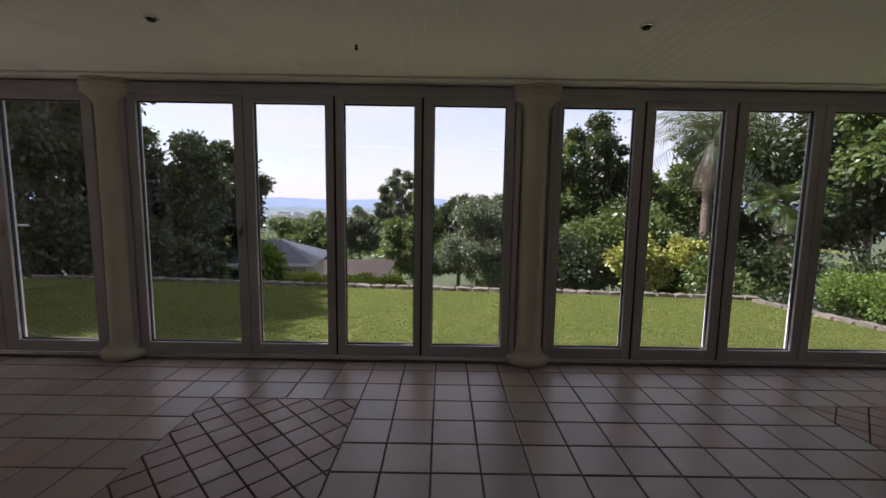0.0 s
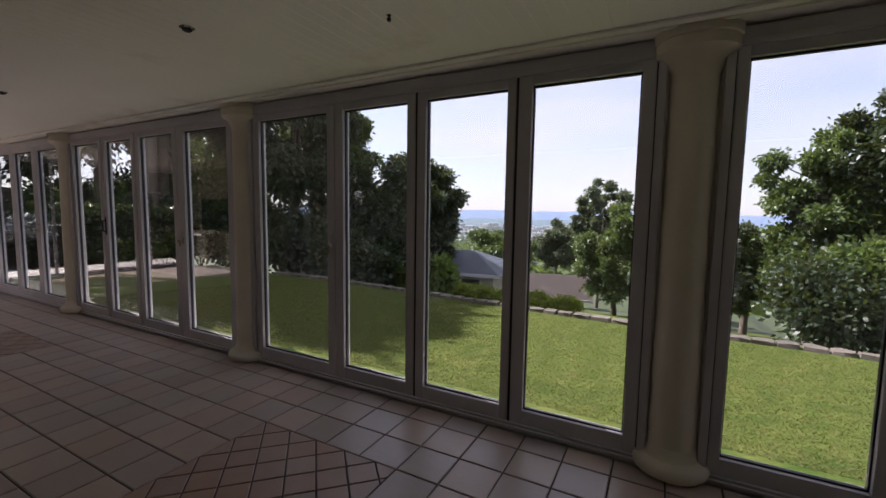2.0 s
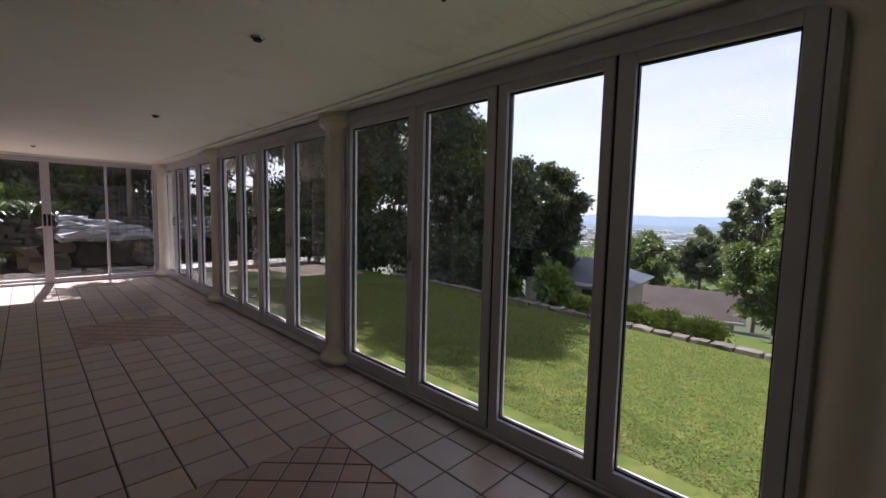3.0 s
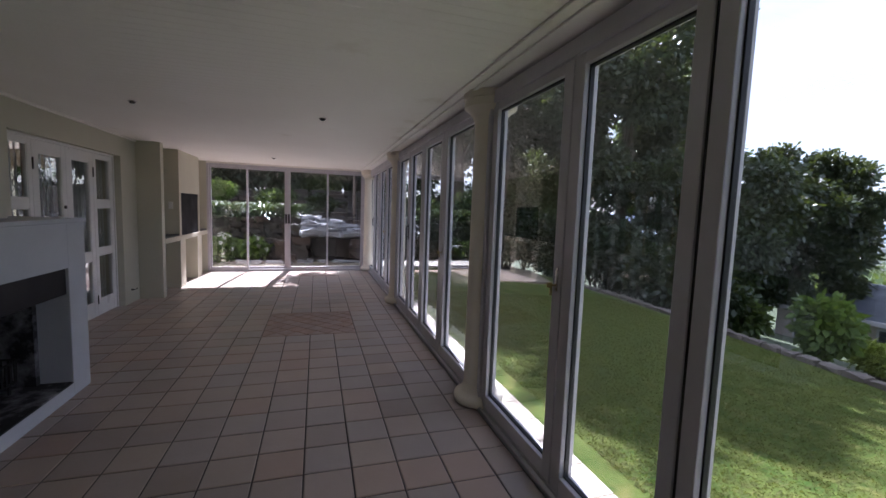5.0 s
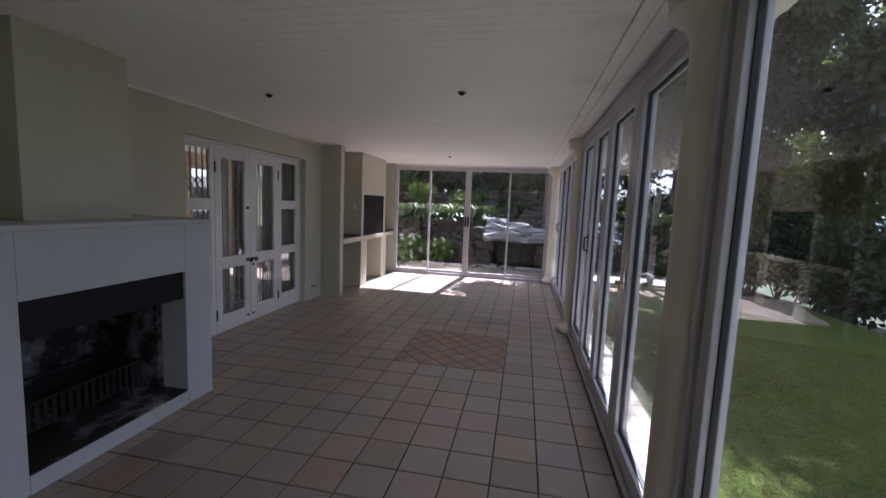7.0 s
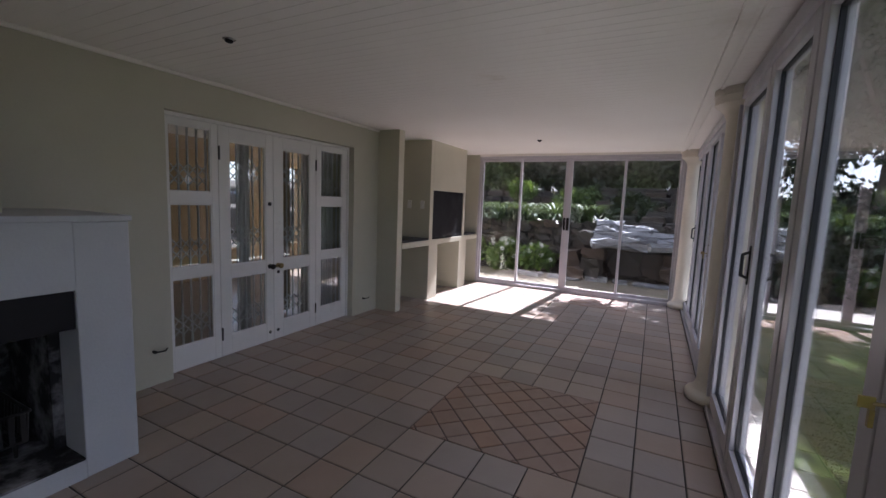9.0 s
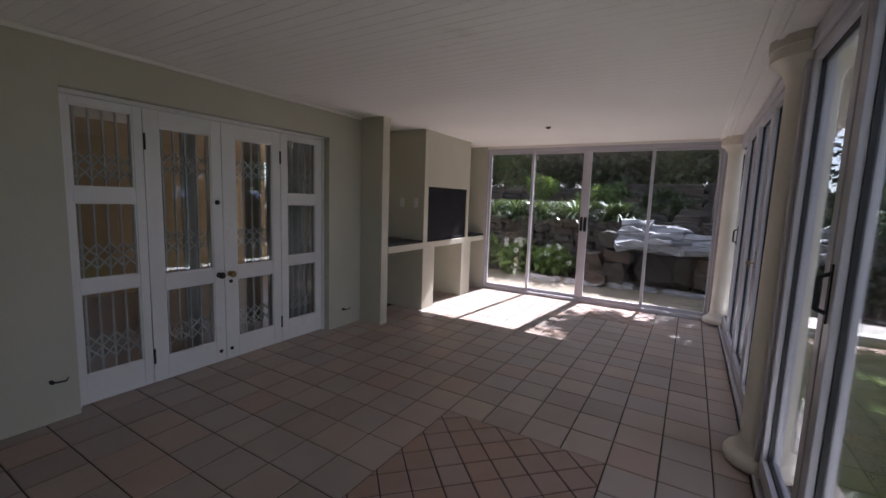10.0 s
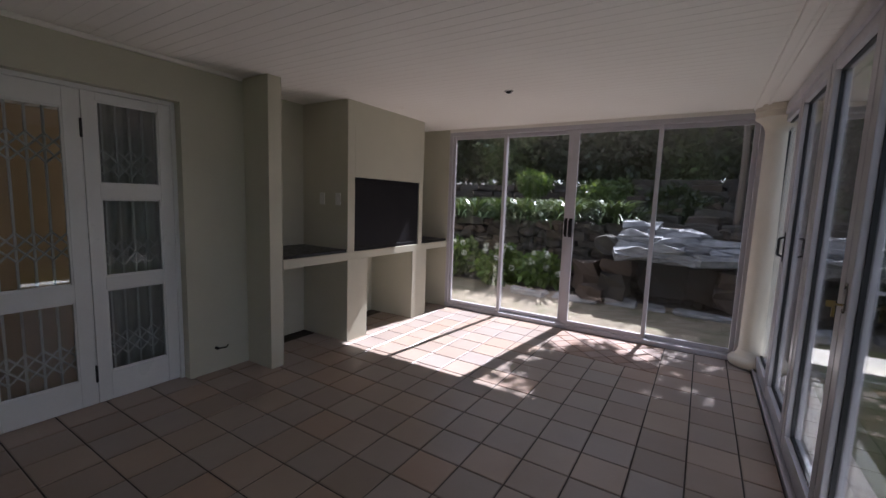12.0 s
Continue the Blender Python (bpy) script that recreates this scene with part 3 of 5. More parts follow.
def lattice(parent, x0, x1, z0, z1):
    """A folding security grille behind the glass: upright bars with bands of crossed links."""
    bm = B()
    n = max(3, round((x1 - x0) / 0.085))
    w = (x1 - x0) / n
    y = FD - 0.11
    for i in range(n + 1):
        box(bm, x0 + i * w - 0.006, x0 + i * w + 0.006, y - 0.008, y + 0.008, z0, z1)
    bands = [z0 + (z1 - z0) * f for f in ((0.22,) if z1 - z0 < 0.7 else (0.2, 0.72))]
    if z1 - z0 < 0.58:
        bands = [z0 + 0.14, z0 + 0.26]
    for zc in bands:
        for i in range(n):
            xa, xb = x0 + i * w, x0 + (i + 1) * w
            for s in (-1, 1):
                for k in (0, 1):
                    zm = zc + k * 0.09
                    rod(bm, (xa, y + 0.01, zm - s * 0.045), (xb, y + 0.01, zm + s * 0.045), 0.0065, sides=4)
    part("security_grille", bm, GRILLE, parent, "white folding lattice grille behind the glass")


fd = thing("door_1", "pair of white glazed french doors with glazed sidelights, shut", "door", kind="structure")
bm = B()
box(bm, DX0, DX0 + 0.03, FD - 0.08, FD + 0.012, -0.004, 2.13, 0.003)
box(bm, DX1 - 0.03, DX1, FD - 0.08, FD + 0.012, -0.004, 2.13, 0.003)
box(bm, DX0 + 0.03, DX1 - 0.03, FD - 0.08, FD + 0.011, 2.1, 2.13, 0.003)
part("door_frame", bm, DOOR_WHITE, fd, "white enamelled timber frame")
SIDE = ((0.21, 0.79), (0.88, 1.41), (1.51, 2.045))
LEAF = ((0.19, 0.735), (0.85, 1.975))
for kind_, x0, x1, h0, h1, rows_ in (("sidelight", -4.985, -4.53, -4.925, -4.565, SIDE), ("door_leaf", -5.572, -4.989, -5.485, -5.092, LEAF),
                                     ("door_leaf", -6.165, -5.576, -6.075, -5.695, LEAF), ("sidelight", -6.69, -6.169, -6.61, -6.245, SIDE)):
    bm = B()
    pane_frame(bm, x0, x1, 0.006, 2.098, [(h0, h1, a, b) for a, b in rows_])
    leaf = part(kind_, bm, DOOR_WHITE, fd, "white timber leaf with glazed panels")
    for a, b in rows_:
        pane = part("pane", box(B(), h0 - 0.004, h1 + 0.004, FD - 0.03, FD - 0.024, a - 0.004, b + 0.004), DOOR_GLASS, leaf, "clear glass pane")
        pane.visible_shadow = False
        lattice(leaf, h0 - 0.02, h1 + 0.02, a - 0.03, b + 0.03)
        bm = B()
        frame_bars(bm, h0 - 0.001, h1 + 0.001, a - 0.001, b + 0.001, 0.012, FD - 0.02, FD - 0.006, bevel=0.002)
        part("glazing_bead", bm, DOOR_WHITE, leaf)
    if kind_ == "door_leaf":
        inner_x = -5.574
        s = 1 if x0 == -5.572 else -1
        kx = inner_x + s * 0.05
        bm = lathe(B(), [(0.024, 0.0), (0.024, 0.006), (0.01, 0.012), (0.01, 0.03), (0.024, 0.04), (0.029, 0.052), (0.024, 0.064), (0.01, 0.068)], 20)
        knob = part("knob", bm, BRASS if s < 0 else IRON, leaf, "round door knob", at=(kx, FD, 0.79), soft=True)
        knob.rotation_euler = (radians(-90), 0, 0)
        bm = lathe(B(), [(0.016, 0.0), (0.016, 0.006), (0.008, 0.01)], 14)
        lock = part("bolt", bm, IRON, leaf, "dark door bolt", at=(kx, FD, 0.1), soft=True)
        lock.rotation_euler = (radians(-90), 0, 0)
        hx = x1 - 0.004 if s > 0 else x0 + 0.004
        for hz in (0.22, 1.86):
            part("hinge", box(B(), hx - 0.007, hx + 0.007, FD, FD + 0.012, hz - 0.06, hz + 0.06, 0.003), IRON, leaf, "dark steel butt hinge")
bm = lathe(B(), [(0.019, 0.0), (0.019, 0.012), (0.01, 0.016)], 16)
lock = part("deadlock", bm, IRON, fd, "round dark deadlock", at=(-5.525, FD, 1.42), soft=True)
lock.rotation_euler = (radians(-90), 0, 0)
lock = part("keyhole", lathe(B(), [(0.016, 0.0), (0.016, 0.008), (0.006, 0.01)], 16), IRON, fd, "dark escutcheon", at=(-5.63, FD, 0.72), soft=True)
lock.rotation_euler = (radians(-90), 0, 0)


def curtain(x0, x1, y, material, label):
    bm = B()
    n = int((x1 - x0) / 0.012)
    last = None
    for i in range(n + 1):
        x = x0 + (x1 - x0) * i / n
        dy = 0.022 * math.sin(i * 0.75) + 0.01 * math.sin(i * 0.31)
        pair = (bm.verts.new((x, y + dy, 0.02)), bm.verts.new((x, y + dy * 0.8, 2.3)))
        if last:
            bm.faces.new((last[0], pair[0], pair[1], last[1]))
        last = pair
    ob = part("curtain", bm, material, soft=True)
    sol = ob.modifiers.new("thick", "SOLIDIFY")
    sol.thickness = 0.004
    tagged(ob, label, "curtain")


curtain(-6.7, -6.2, 0.02, CURTAIN, "pale voile curtain behind the french doors")
curtain(-5.50, -5.36, 0.02, CURTAIN, "gathered pale voile curtain behind the glass")
curtain(-6.5, -6.3, -0.5, BEIGE_CURTAIN, "beige curtain behind the french doors")

for x, z in ((-4.36, 0.27), (-6.93, 0.2)):
    d = thing("door_hook", "dark iron door hook on the house wall near the floor", "hook", (x, Y_S, z), group="door hooks")
    bm = rod(B(), (0, 0, 0), (0, 0.03, 0), 0.012)
    part("plate", bm, IRON, d)
    bm = rod(B(), (0, 0.03, 0), (-0.06, 0.05, 0.0), 0.006)
    rod(bm, (-0.06, 0.05, 0.0), (-0.075, 0.05, 0.02), 0.005)
    part("hook", bm, IRON, d)

# ---- fireplace ----
fp = thing("fireplace", "white plastered open fireplace with sooty hearth and sage breast", "fireplace", (-3.08, Y_S, 0))
bm = B()
FX0, FX1, FY = -0.75, 0.75, 0.83
OX0, OX1 = -0.505, 0.5
box(bm, FX0, OX0, 0, FY, 0, 1.34, 0.006)
box(bm, OX1, FX1, 0, FY, 0, 1.34, 0.006)
box(bm, OX0, OX1, 0.0, FY - 0.0005, 1.0, 1.34)
box(bm, OX0, OX1, 0.0, FY - 0.0005, 0, 0.1)
part("surround", bm, WHITE_PLASTER, fp, "white plastered surround")
part("mantel", box(B(), FX0 - 0.012, FX1 + 0.012, 0, FY + 0.012, 1.34, 1.372, 0.005), WHITE_PLASTER, fp, "thin white mantel edge")
part("chimney_breast", box(B(), -0.34, 0.29, 0, 0.58, 1.372, H, 0.004), WALL_PAINT, fp, "sage painted chimney breast")
for q in ((OX0 + 0.001, OX1 - 0.001, 0.02, 0.1), (OX0 + 0.001, OX0 + 0.05, 0.1, 0.62), (OX1 - 0.05, OX1 - 0.001, 0.1, 0.62)):
    part("firebox_panel", box(B(), *q, 0.1, 1.0), SOOT, fp, "soot stained firebox lining")
part("hearth", box(B(), OX0 + 0.001, OX1 - 0.001, 0.1, 0.826, 0.1, 0.112), SOOT, fp, "sooty hearth slab")
part("hood", box(B(), OX0 + 0.002, OX1 - 0.002, 0.79, 0.81, 0.8, 0.999), BRAAI_STEEL, fp, "black steel smoke hood")
g = thing("fire_grate", "black iron basket grate standing on the hearth", "grate", (-3.08, Y_S + 0.38, 0.112))
for i in range(17):
    x = -0.36 + i * 0.045
    part("bar", box(B(), x - 0.011, x + 0.011, 0.17, 0.176, 0.08, 0.24, 0.001), IRON, g)
for i in range(9):
    y = -0.17 + i * 0.0425
    for s in (-0.37, 0.37):
        part("bar", rod(B(), (s, y, 0.08), (s * 1.03, y, 0.24), 0.007, sides=6), IRON, g)
bm = B()
for z, q in ((0.08, 0), (0.24, 0.015)):
    rod(bm, (-0.37 - q, 0.17 + q, z), (0.37 + q, 0.17 + q, z), 0.009, sides=6)
    rod(bm, (-0.37 - q, -0.17 - q, z), (0.37 + q, -0.17 - q, z), 0.009, sides=6)
    rod(bm, (-0.37 - q, -0.17 - q, z), (-0.37 - q, 0.17 + q, z), 0.009, sides=6)
    rod(bm, (0.37 + q, -0.17 - q, z), (0.37 + q, 0.17 + q, z), 0.009, sides=6)
part("rail", bm, IRON, g)
for i in range(13):
    x = -0.36 + i * 0.06
    part("bed_bar", rod(B(), (x, -0.17, 0.08), (x, 0.17, 0.08), 0.007, sides=6), IRON, g)
for sx in (-0.33, 0.33):
    for sy in (-0.15, 0.15):
        part("leg", rod(B(), (sx, sy, 0), (sx, sy, 0.08), 0.01, sides=6), IRON, g)

# ---- built-in barbecue ----
SWITCH_Y, SWITCH_Z = (0.34, 0.57), 1.455
BY = 0.70
br = thing("barbecue", "built-in plastered barbecue with black fire door and granite shelves", "barbecue", (0, 0, 0))
bm = B()
box(bm, -7.334, -7.215, 0.371, BY, -0.005, H - 0.0005, 0.005)
box(bm, -7.34, -7.336, 0.041, BY, -0.005, H - 0.0005)
part("pillar", bm, WALL_PAINT, br, "sage painted pillar")
bm = B()
box(bm, -9.38, -9.3, 0.041, BY, 0.84, H - 0.0005, 0.004)
box(bm, -8.19, -8.09, 0.041, BY, 0.84, H - 0.0005, 0.004)
box(bm, -9.3, -8.19, 0.041, BY - 0.0005, 1.68, H - 0.0005)
part("chimney", bm, WALL_PAINT, br, "sage painted chimney block")
bm = B()
box(bm, -9.975, -7.34, 0.041, BY + 0.004, 0.845, 0.925, 0.004)
for a, b in ((-8.38, -8.09), (-9.49, -9.19)):
    box(bm, a, b, 0.041, BY + 0.003, -0.005, 0.845, 0.004)
part("plinth", bm, WALL_PAINT, br, "sage painted beam and legs around open niches")
for q in ((-8.088, -7.342), (-9.975, -9.382)):
    part("shelf", box(B(), *q, 0.041 + 0.001, BY - 0.01, 0.925, 0.955, 0.003), GRANITE, br, "polished black granite shelf")
bm = B()
box(bm, -9.298, -8.192, BY - 0.05, BY - 0.012, 0.926, 1.678, 0.004)
for z in (1.62,):
    box(bm, -9.29, -8.2, BY - 0.012, BY - 0.004, z, z + 0.05, 0.002)
box(bm, -9.29, -8.2, BY - 0.012, BY - 0.004, 0.935, 0.965, 0.002)
part("fire_door", bm, BRAAI_STEEL, br, "black steel roller fire door")
for y in SWITCH_Y:
    s = thing("wall_socket", "white switch plate on the wall above the granite shelf", "switch", (-8.0895, y, SWITCH_Z), -90, group="switch plates")
    part("plate", box(B(), -0.035, 0.035, 0, 0.01, -0.06, 0.06, 0.004), SWITCH, s)
    part("rocker", box(B(), -0.012, 0.012, 0.01, 0.015, -0.018, 0.018, 0.002), SWITCH, s)

# ---- ceiling fittings ----
for x, y in ((-1.577, 2.997), (-4.295, 3.04), (-4.31, 1.39), (-8.46, 2.2), (-1.577, 1.39), (1.15, 3.0)):
    d = thing("downlight", "small recessed ceiling downlight with a metal ring, off", "downlight", (x, y, H), group="ceiling downlights")
    bm = lathe(B(), [(0.036, -0.002), (0.038, -0.005), (0.03, -0.009), (0.026, -0.009)], 24)
    part("ring", bm, CHROME, d, "dull metal ring", soft=True)
    part("lamp", lathe(B(), [(0.014, -0.024), (0.022, -0.02), (0.025, -0.0095)], 20), BRAAI_STEEL, d, "dark unlit lamp", soft=True)
d = tagged(part("ceiling_hook", lathe(B(), [(0.008, -0.03), (0.012, -0.02), (0.006, -0.008), (0.012, 0.0)], 12), IRON, at=(-0.525, 3.36, H), soft=True), "tiny dark hook in the ceiling", "hook")

# ---- patio strip ----
patio = tagged(part("pavement", box(B(), -10.6, 6.0, Y_G + 0.122, 4.65, -0.16, -0.078), GROUT), "narrow pale tiled patio strip outside the folding doors", "pavement", kind="structure")
patio_west = tagged(part("pavement_west", box(B(), -12.35, X_W - 0.17, -1.5, 4.79, -0.16, -0.07), GRAVEL), "gravelly ground outside the sliding doors", "ground", kind="structure")
# ---- kerb ----
kerb = thing("kerb", "row of weathered sandstone blocks along the lawn edge", "kerb", kind="structure")
random.seed(3)


def stone(name, material, parent, centre, size, turn=0.0, rough=0.12, label=""):
    bm = B()
    bmesh.ops.create_cube(bm, size=1)
    bmesh.ops.subdivide_edges(bm, edges=bm.edges[:], cuts=1, use_grid_fill=True)
    for v in bm.verts:
        n = 1 - 0.09 * (v.co.length > 0.8) - 0.03 * (v.co.length > 0.6)
        v.co = Vector((v.co.x * size[0], v.co.y * size[1], v.co.z * size[2])) * n + Vector([random.uniform(-1, 1) * rough * 0.7 * min(size) for _ in range(3)])
    ob = part(name, bm, material, parent, label)
    ob.location, ob.rotation_euler = centre, (random.uniform(-0.02, 0.02), random.uniform(-0.02, 0.02), turn)
    return ob


x = -9.5
while x < 5.95:
    w = random.uniform(0.26, 0.36)
    y = kerb_y(x + w / 2)
    stone("kerb_stone", STONE, kerb, (x + w / 2, y, lawn_z(y) + 0.0), (w - 0.02, 0.2, 0.15), math.atan2(kerb_y(x + w) - kerb_y(x), w))
    x += w
y = 8.3
while y > 4.9:
    w = random.uniform(0.26, 0.36)
    stone("kerb_stone", STONE, kerb, (6.02, y - w / 2, lawn_z(y) + 0.0), (0.18, w - 0.02, 0.13))
    y -= w


# ---- plants ----
def leaf_mesh(name, clumps, count, size, material, seed, droop=0.3, long=1.8, shell=0.4):
    """Many small bent leaves in uneven clumps. clumps: centre and radii."""
    rng = np.random.default_rng(seed)
    c = np.array([k[0] for k in clumps], float)
    r = np.array([k[1] for k in clumps], float)
    vol = (r.prod(axis=1)) ** (2 / 3)
    pick = rng.choice(len(clumps), count, p=vol / vol.sum())
    d = rng.normal(size=(count, 3))
    d /= np.linalg.norm(d, axis=1)[:, None]
    rad = (shell + (1 - shell) * rng.random(count)) * (0.5 + 0.75 * rng.random(count))
    rad *= 1 + 0.35 * np.sin(d[:, 0] * 7 + pick) * np.sin(d[:, 1] * 6 + pick * 2) * np.sin(d[:, 2] * 7)
    p = c[pick] + d * rad[:, None] * r[pick]
    out = d + rng.normal(scale=0.6, size=(count, 3))
    out[:, 2] -= droop
    out /= np.linalg.norm(out, axis=1)[:, None]
    side = np.cross(out, rng.normal(size=(count, 3)))
    side /= np.linalg.norm(side, axis=1)[:, None] + 1e-9
    s = size * (0.6 + 0.8 * rng.random(count))[:, None]
    a = p
    b = p + out * s * long * 0.5 + side * s * 0.5
    e = p + out * s * long + np.array([0, 0, -0.15]) * s
    f = p + out * s * long * 0.5 - side * s * 0.5
    v = np.stack([a, b, e, f], axis=1).reshape(-1, 3)
    me = bpy.data.meshes.new(name)
    me.vertices.add(len(v))
    me.vertices.foreach_set("co", v.ravel())
    me.loops.add(count * 4)
    me.loops.foreach_set("vertex_index", np.arange(count * 4))
    me.polygons.add(count)
    me.polygons.foreach_set("loop_start", np.arange(count) * 4)
    me.update(calc_edges=True)
    me.materials.append(material)
    return me


def clump_set(n, radii, centre, size, seed, flat=0.8):
    rng = np.random.default_rng(seed)
    out = []
    for _ in range(n):
        d = rng.normal(size=3)
        d /= np.linalg.norm(d)
        d[2] = d[2] * 0.9 + 0.1
        k = 0.35 + 0.6 * rng.random()
        s = size * (0.6 + 0.8 * rng.random())
        out.append((tuple(np.array(centre) + d * np.array(radii) * k), (s, s, s * flat)))
    return out


def limbs(bm, base, top, r, clumps, seed, n=9, fork=0.4):
    rng = random.Random(seed)
    base, top = Vector(base), Vector(top)
    last = base
    for i in range(1, 5):
        p = base.lerp(top, i / 4) + Vector((rng.uniform(-1, 1), rng.uniform(-1, 1), 0)) * r * 0.9 * (i < 4)
        rod(bm, last, p, r * (1 - 0.17 * (i - 1)), r * (1 - 0.17 * i), 9)
        last = p
    for c, _ in rng.sample(clumps, min(n, len(clumps))):
        start = base.lerp(top, rng.uniform(fork, 1.0))
        mid = start.lerp(Vector(c), 0.5) + Vector((0, 0, -0.1 * rng.random()))
        rod(bm, start, mid, r * 0.34, r * 0.2, 6)
        rod(bm, mid, Vector(c), r * 0.2, r * 0.06, 5)


def tree(label, x, y, height, spread, material, leaves, size, seed, bark=None, trunk=0.16, crown_base=0.3, clumps=26, clump=0.3, lean=(0, 0), category="tree", z=None, droop=0.3, name="tree", flat=0.8, long=1.8):
    z = ground_z(x, y) - 0.05 if z is None else z
    t = thing(name, label, category, (x, y, z))
    zc = height * (1 + crown_base) / 2
    rz = height * (1 - crown_base) / 2
    cl = clump_set(clumps, (spread, spread, rz), (lean[0], lean[1], zc), spread * clump, seed, flat)
    bm = B()
    limbs(bm, (0, 0, 0), (lean[0] * 0.7, lean[1] * 0.7, height * 0.82), trunk, cl, seed, n=14, fork=max(0.2, crown_base * 0.8))
    part("trunk", bm, bark or BARK, t, "tapered trunk with limbs", soft=True)
    me = leaf_mesh("crown", cl, leaves, size, material, seed, droop, long)
    ob = new("crown", me)
    ob.parent = t
    ob["label"] = "uneven crown of small leaves"
    ob["kind"] = "stuff"
    return t


def shrub(label, x, y, radii, material, leaves, size, seed, z=None, clumps=14, clump=0.42, category="shrub", name="shrub", droop=0.0, long=1.8):
    z = ground_z(x, y) if z is None else z
    t = thing(name, label, category, (x, y, z - 0.03))
    rx, ry, rz = radii
    cl = clump_set(clumps, (rx * 0.75, ry * 0.75, rz * 0.7), (0, 0, rz), min(rx, ry, rz) * clump * 1.5, seed)
    bm = B()
    rng = random.Random(seed)
    for _ in range(7):
        c = rng.choice(cl)[0]
        rod(bm, (rng.uniform(-0.1, 0.1), rng.uniform(-0.1, 0.1), 0), c, 0.025, 0.01, 5)
    part("stem", bm, BARK, t)
    ob = new("foliage", leaf_mesh("foliage", cl, leaves, size, material, seed, droop, long))
    ob.parent = t
    ob["kind"] = "stuff"
    return t


# trees at the far side of the lawn, from west to east
tree("large feathery tree with fresh green leaves over dark limbs", -19.2, 22.5, 15.5, 4.0, LEAF_MID, 80000, 0.12, 11, trunk=0.3, crown_base=0.15, clumps=90, clump=0.17)
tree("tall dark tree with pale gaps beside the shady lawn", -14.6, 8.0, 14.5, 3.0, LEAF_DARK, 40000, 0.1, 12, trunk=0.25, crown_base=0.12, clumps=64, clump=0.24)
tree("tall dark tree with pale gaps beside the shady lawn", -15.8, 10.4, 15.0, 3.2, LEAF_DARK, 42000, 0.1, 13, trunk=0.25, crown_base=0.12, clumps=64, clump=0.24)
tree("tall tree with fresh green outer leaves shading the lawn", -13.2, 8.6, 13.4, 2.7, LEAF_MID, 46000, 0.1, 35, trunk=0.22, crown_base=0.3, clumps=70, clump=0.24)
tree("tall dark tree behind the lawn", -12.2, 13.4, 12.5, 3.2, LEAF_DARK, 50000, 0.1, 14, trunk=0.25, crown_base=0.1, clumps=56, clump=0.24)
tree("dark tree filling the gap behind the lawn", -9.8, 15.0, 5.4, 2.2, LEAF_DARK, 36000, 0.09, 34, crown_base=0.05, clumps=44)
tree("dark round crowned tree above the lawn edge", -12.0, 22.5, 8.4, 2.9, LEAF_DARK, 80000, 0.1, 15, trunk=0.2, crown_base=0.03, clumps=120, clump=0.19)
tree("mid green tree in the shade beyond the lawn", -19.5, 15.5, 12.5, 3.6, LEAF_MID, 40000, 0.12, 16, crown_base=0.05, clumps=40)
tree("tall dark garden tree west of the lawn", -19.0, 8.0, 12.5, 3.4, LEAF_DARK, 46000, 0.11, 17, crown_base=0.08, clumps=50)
# crown stands out of view, set in the sun's path to dapple the floor
tree("slender tree beside the western rocks, airy crown added above view to dapple the sun", -14.2, 4.2, 6.2, 1.5, LEAF_MID, 5200, 0.08, 33, trunk=0.07, crown_base=0.6, clumps=14)
for k, (tx, ty, th, mt) in enumerate(((-22.0, 5.8, 9.0, LEAF_DARK), (-23.5, -0.5, 7.4, LEAF_MID), (-23.5, -4.5, 7.4, LEAF_DARK), (-27.0, 1.2, 11.0, LEAF_DARK), (-27.0, -3.6, 11.0, LEAF_MID), (-26.0, 6.0, 11.0, LEAF_DARK))):
    tree("dense dark tree high on the western bank", tx, ty, th, 3.2, mt, 20000, 0.16, 80 + k, crown_base=0.02, clumps=44)
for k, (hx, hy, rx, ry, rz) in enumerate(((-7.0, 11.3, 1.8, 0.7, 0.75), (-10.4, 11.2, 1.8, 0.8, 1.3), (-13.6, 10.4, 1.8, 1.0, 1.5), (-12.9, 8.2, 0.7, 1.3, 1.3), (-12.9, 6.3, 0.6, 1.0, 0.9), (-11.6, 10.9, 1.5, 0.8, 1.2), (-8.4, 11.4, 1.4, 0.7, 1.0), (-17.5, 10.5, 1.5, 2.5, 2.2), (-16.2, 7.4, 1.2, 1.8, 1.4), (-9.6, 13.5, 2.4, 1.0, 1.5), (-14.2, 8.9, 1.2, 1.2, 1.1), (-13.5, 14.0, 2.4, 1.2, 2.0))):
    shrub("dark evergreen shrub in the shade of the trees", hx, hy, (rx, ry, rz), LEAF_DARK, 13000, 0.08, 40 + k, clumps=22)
for k in range(5):
    shrub("low clipped yellow green hedge below the kerb", -5.1 + 0.85 * k, 14.3 - 0.25 * k, (0.6, 0.4, 0.42), LEAF_HEDGE, 9000, 0.04, 140 + k, clumps=24, clump=0.4)
shrub("wispy pale green shrub beyond the kerb", -4.85, 12.0, (0.45, 0.45, 0.75), LEAF_FRESH, 2600, 0.1, 61, clumps=16, clump=0.3)
shrub("sparse pale green shrub beyond the kerb", -6.6, 12.3, (0.4, 0.4, 0.5), LEAF_MID, 1500, 0.1, 62, clumps=8)

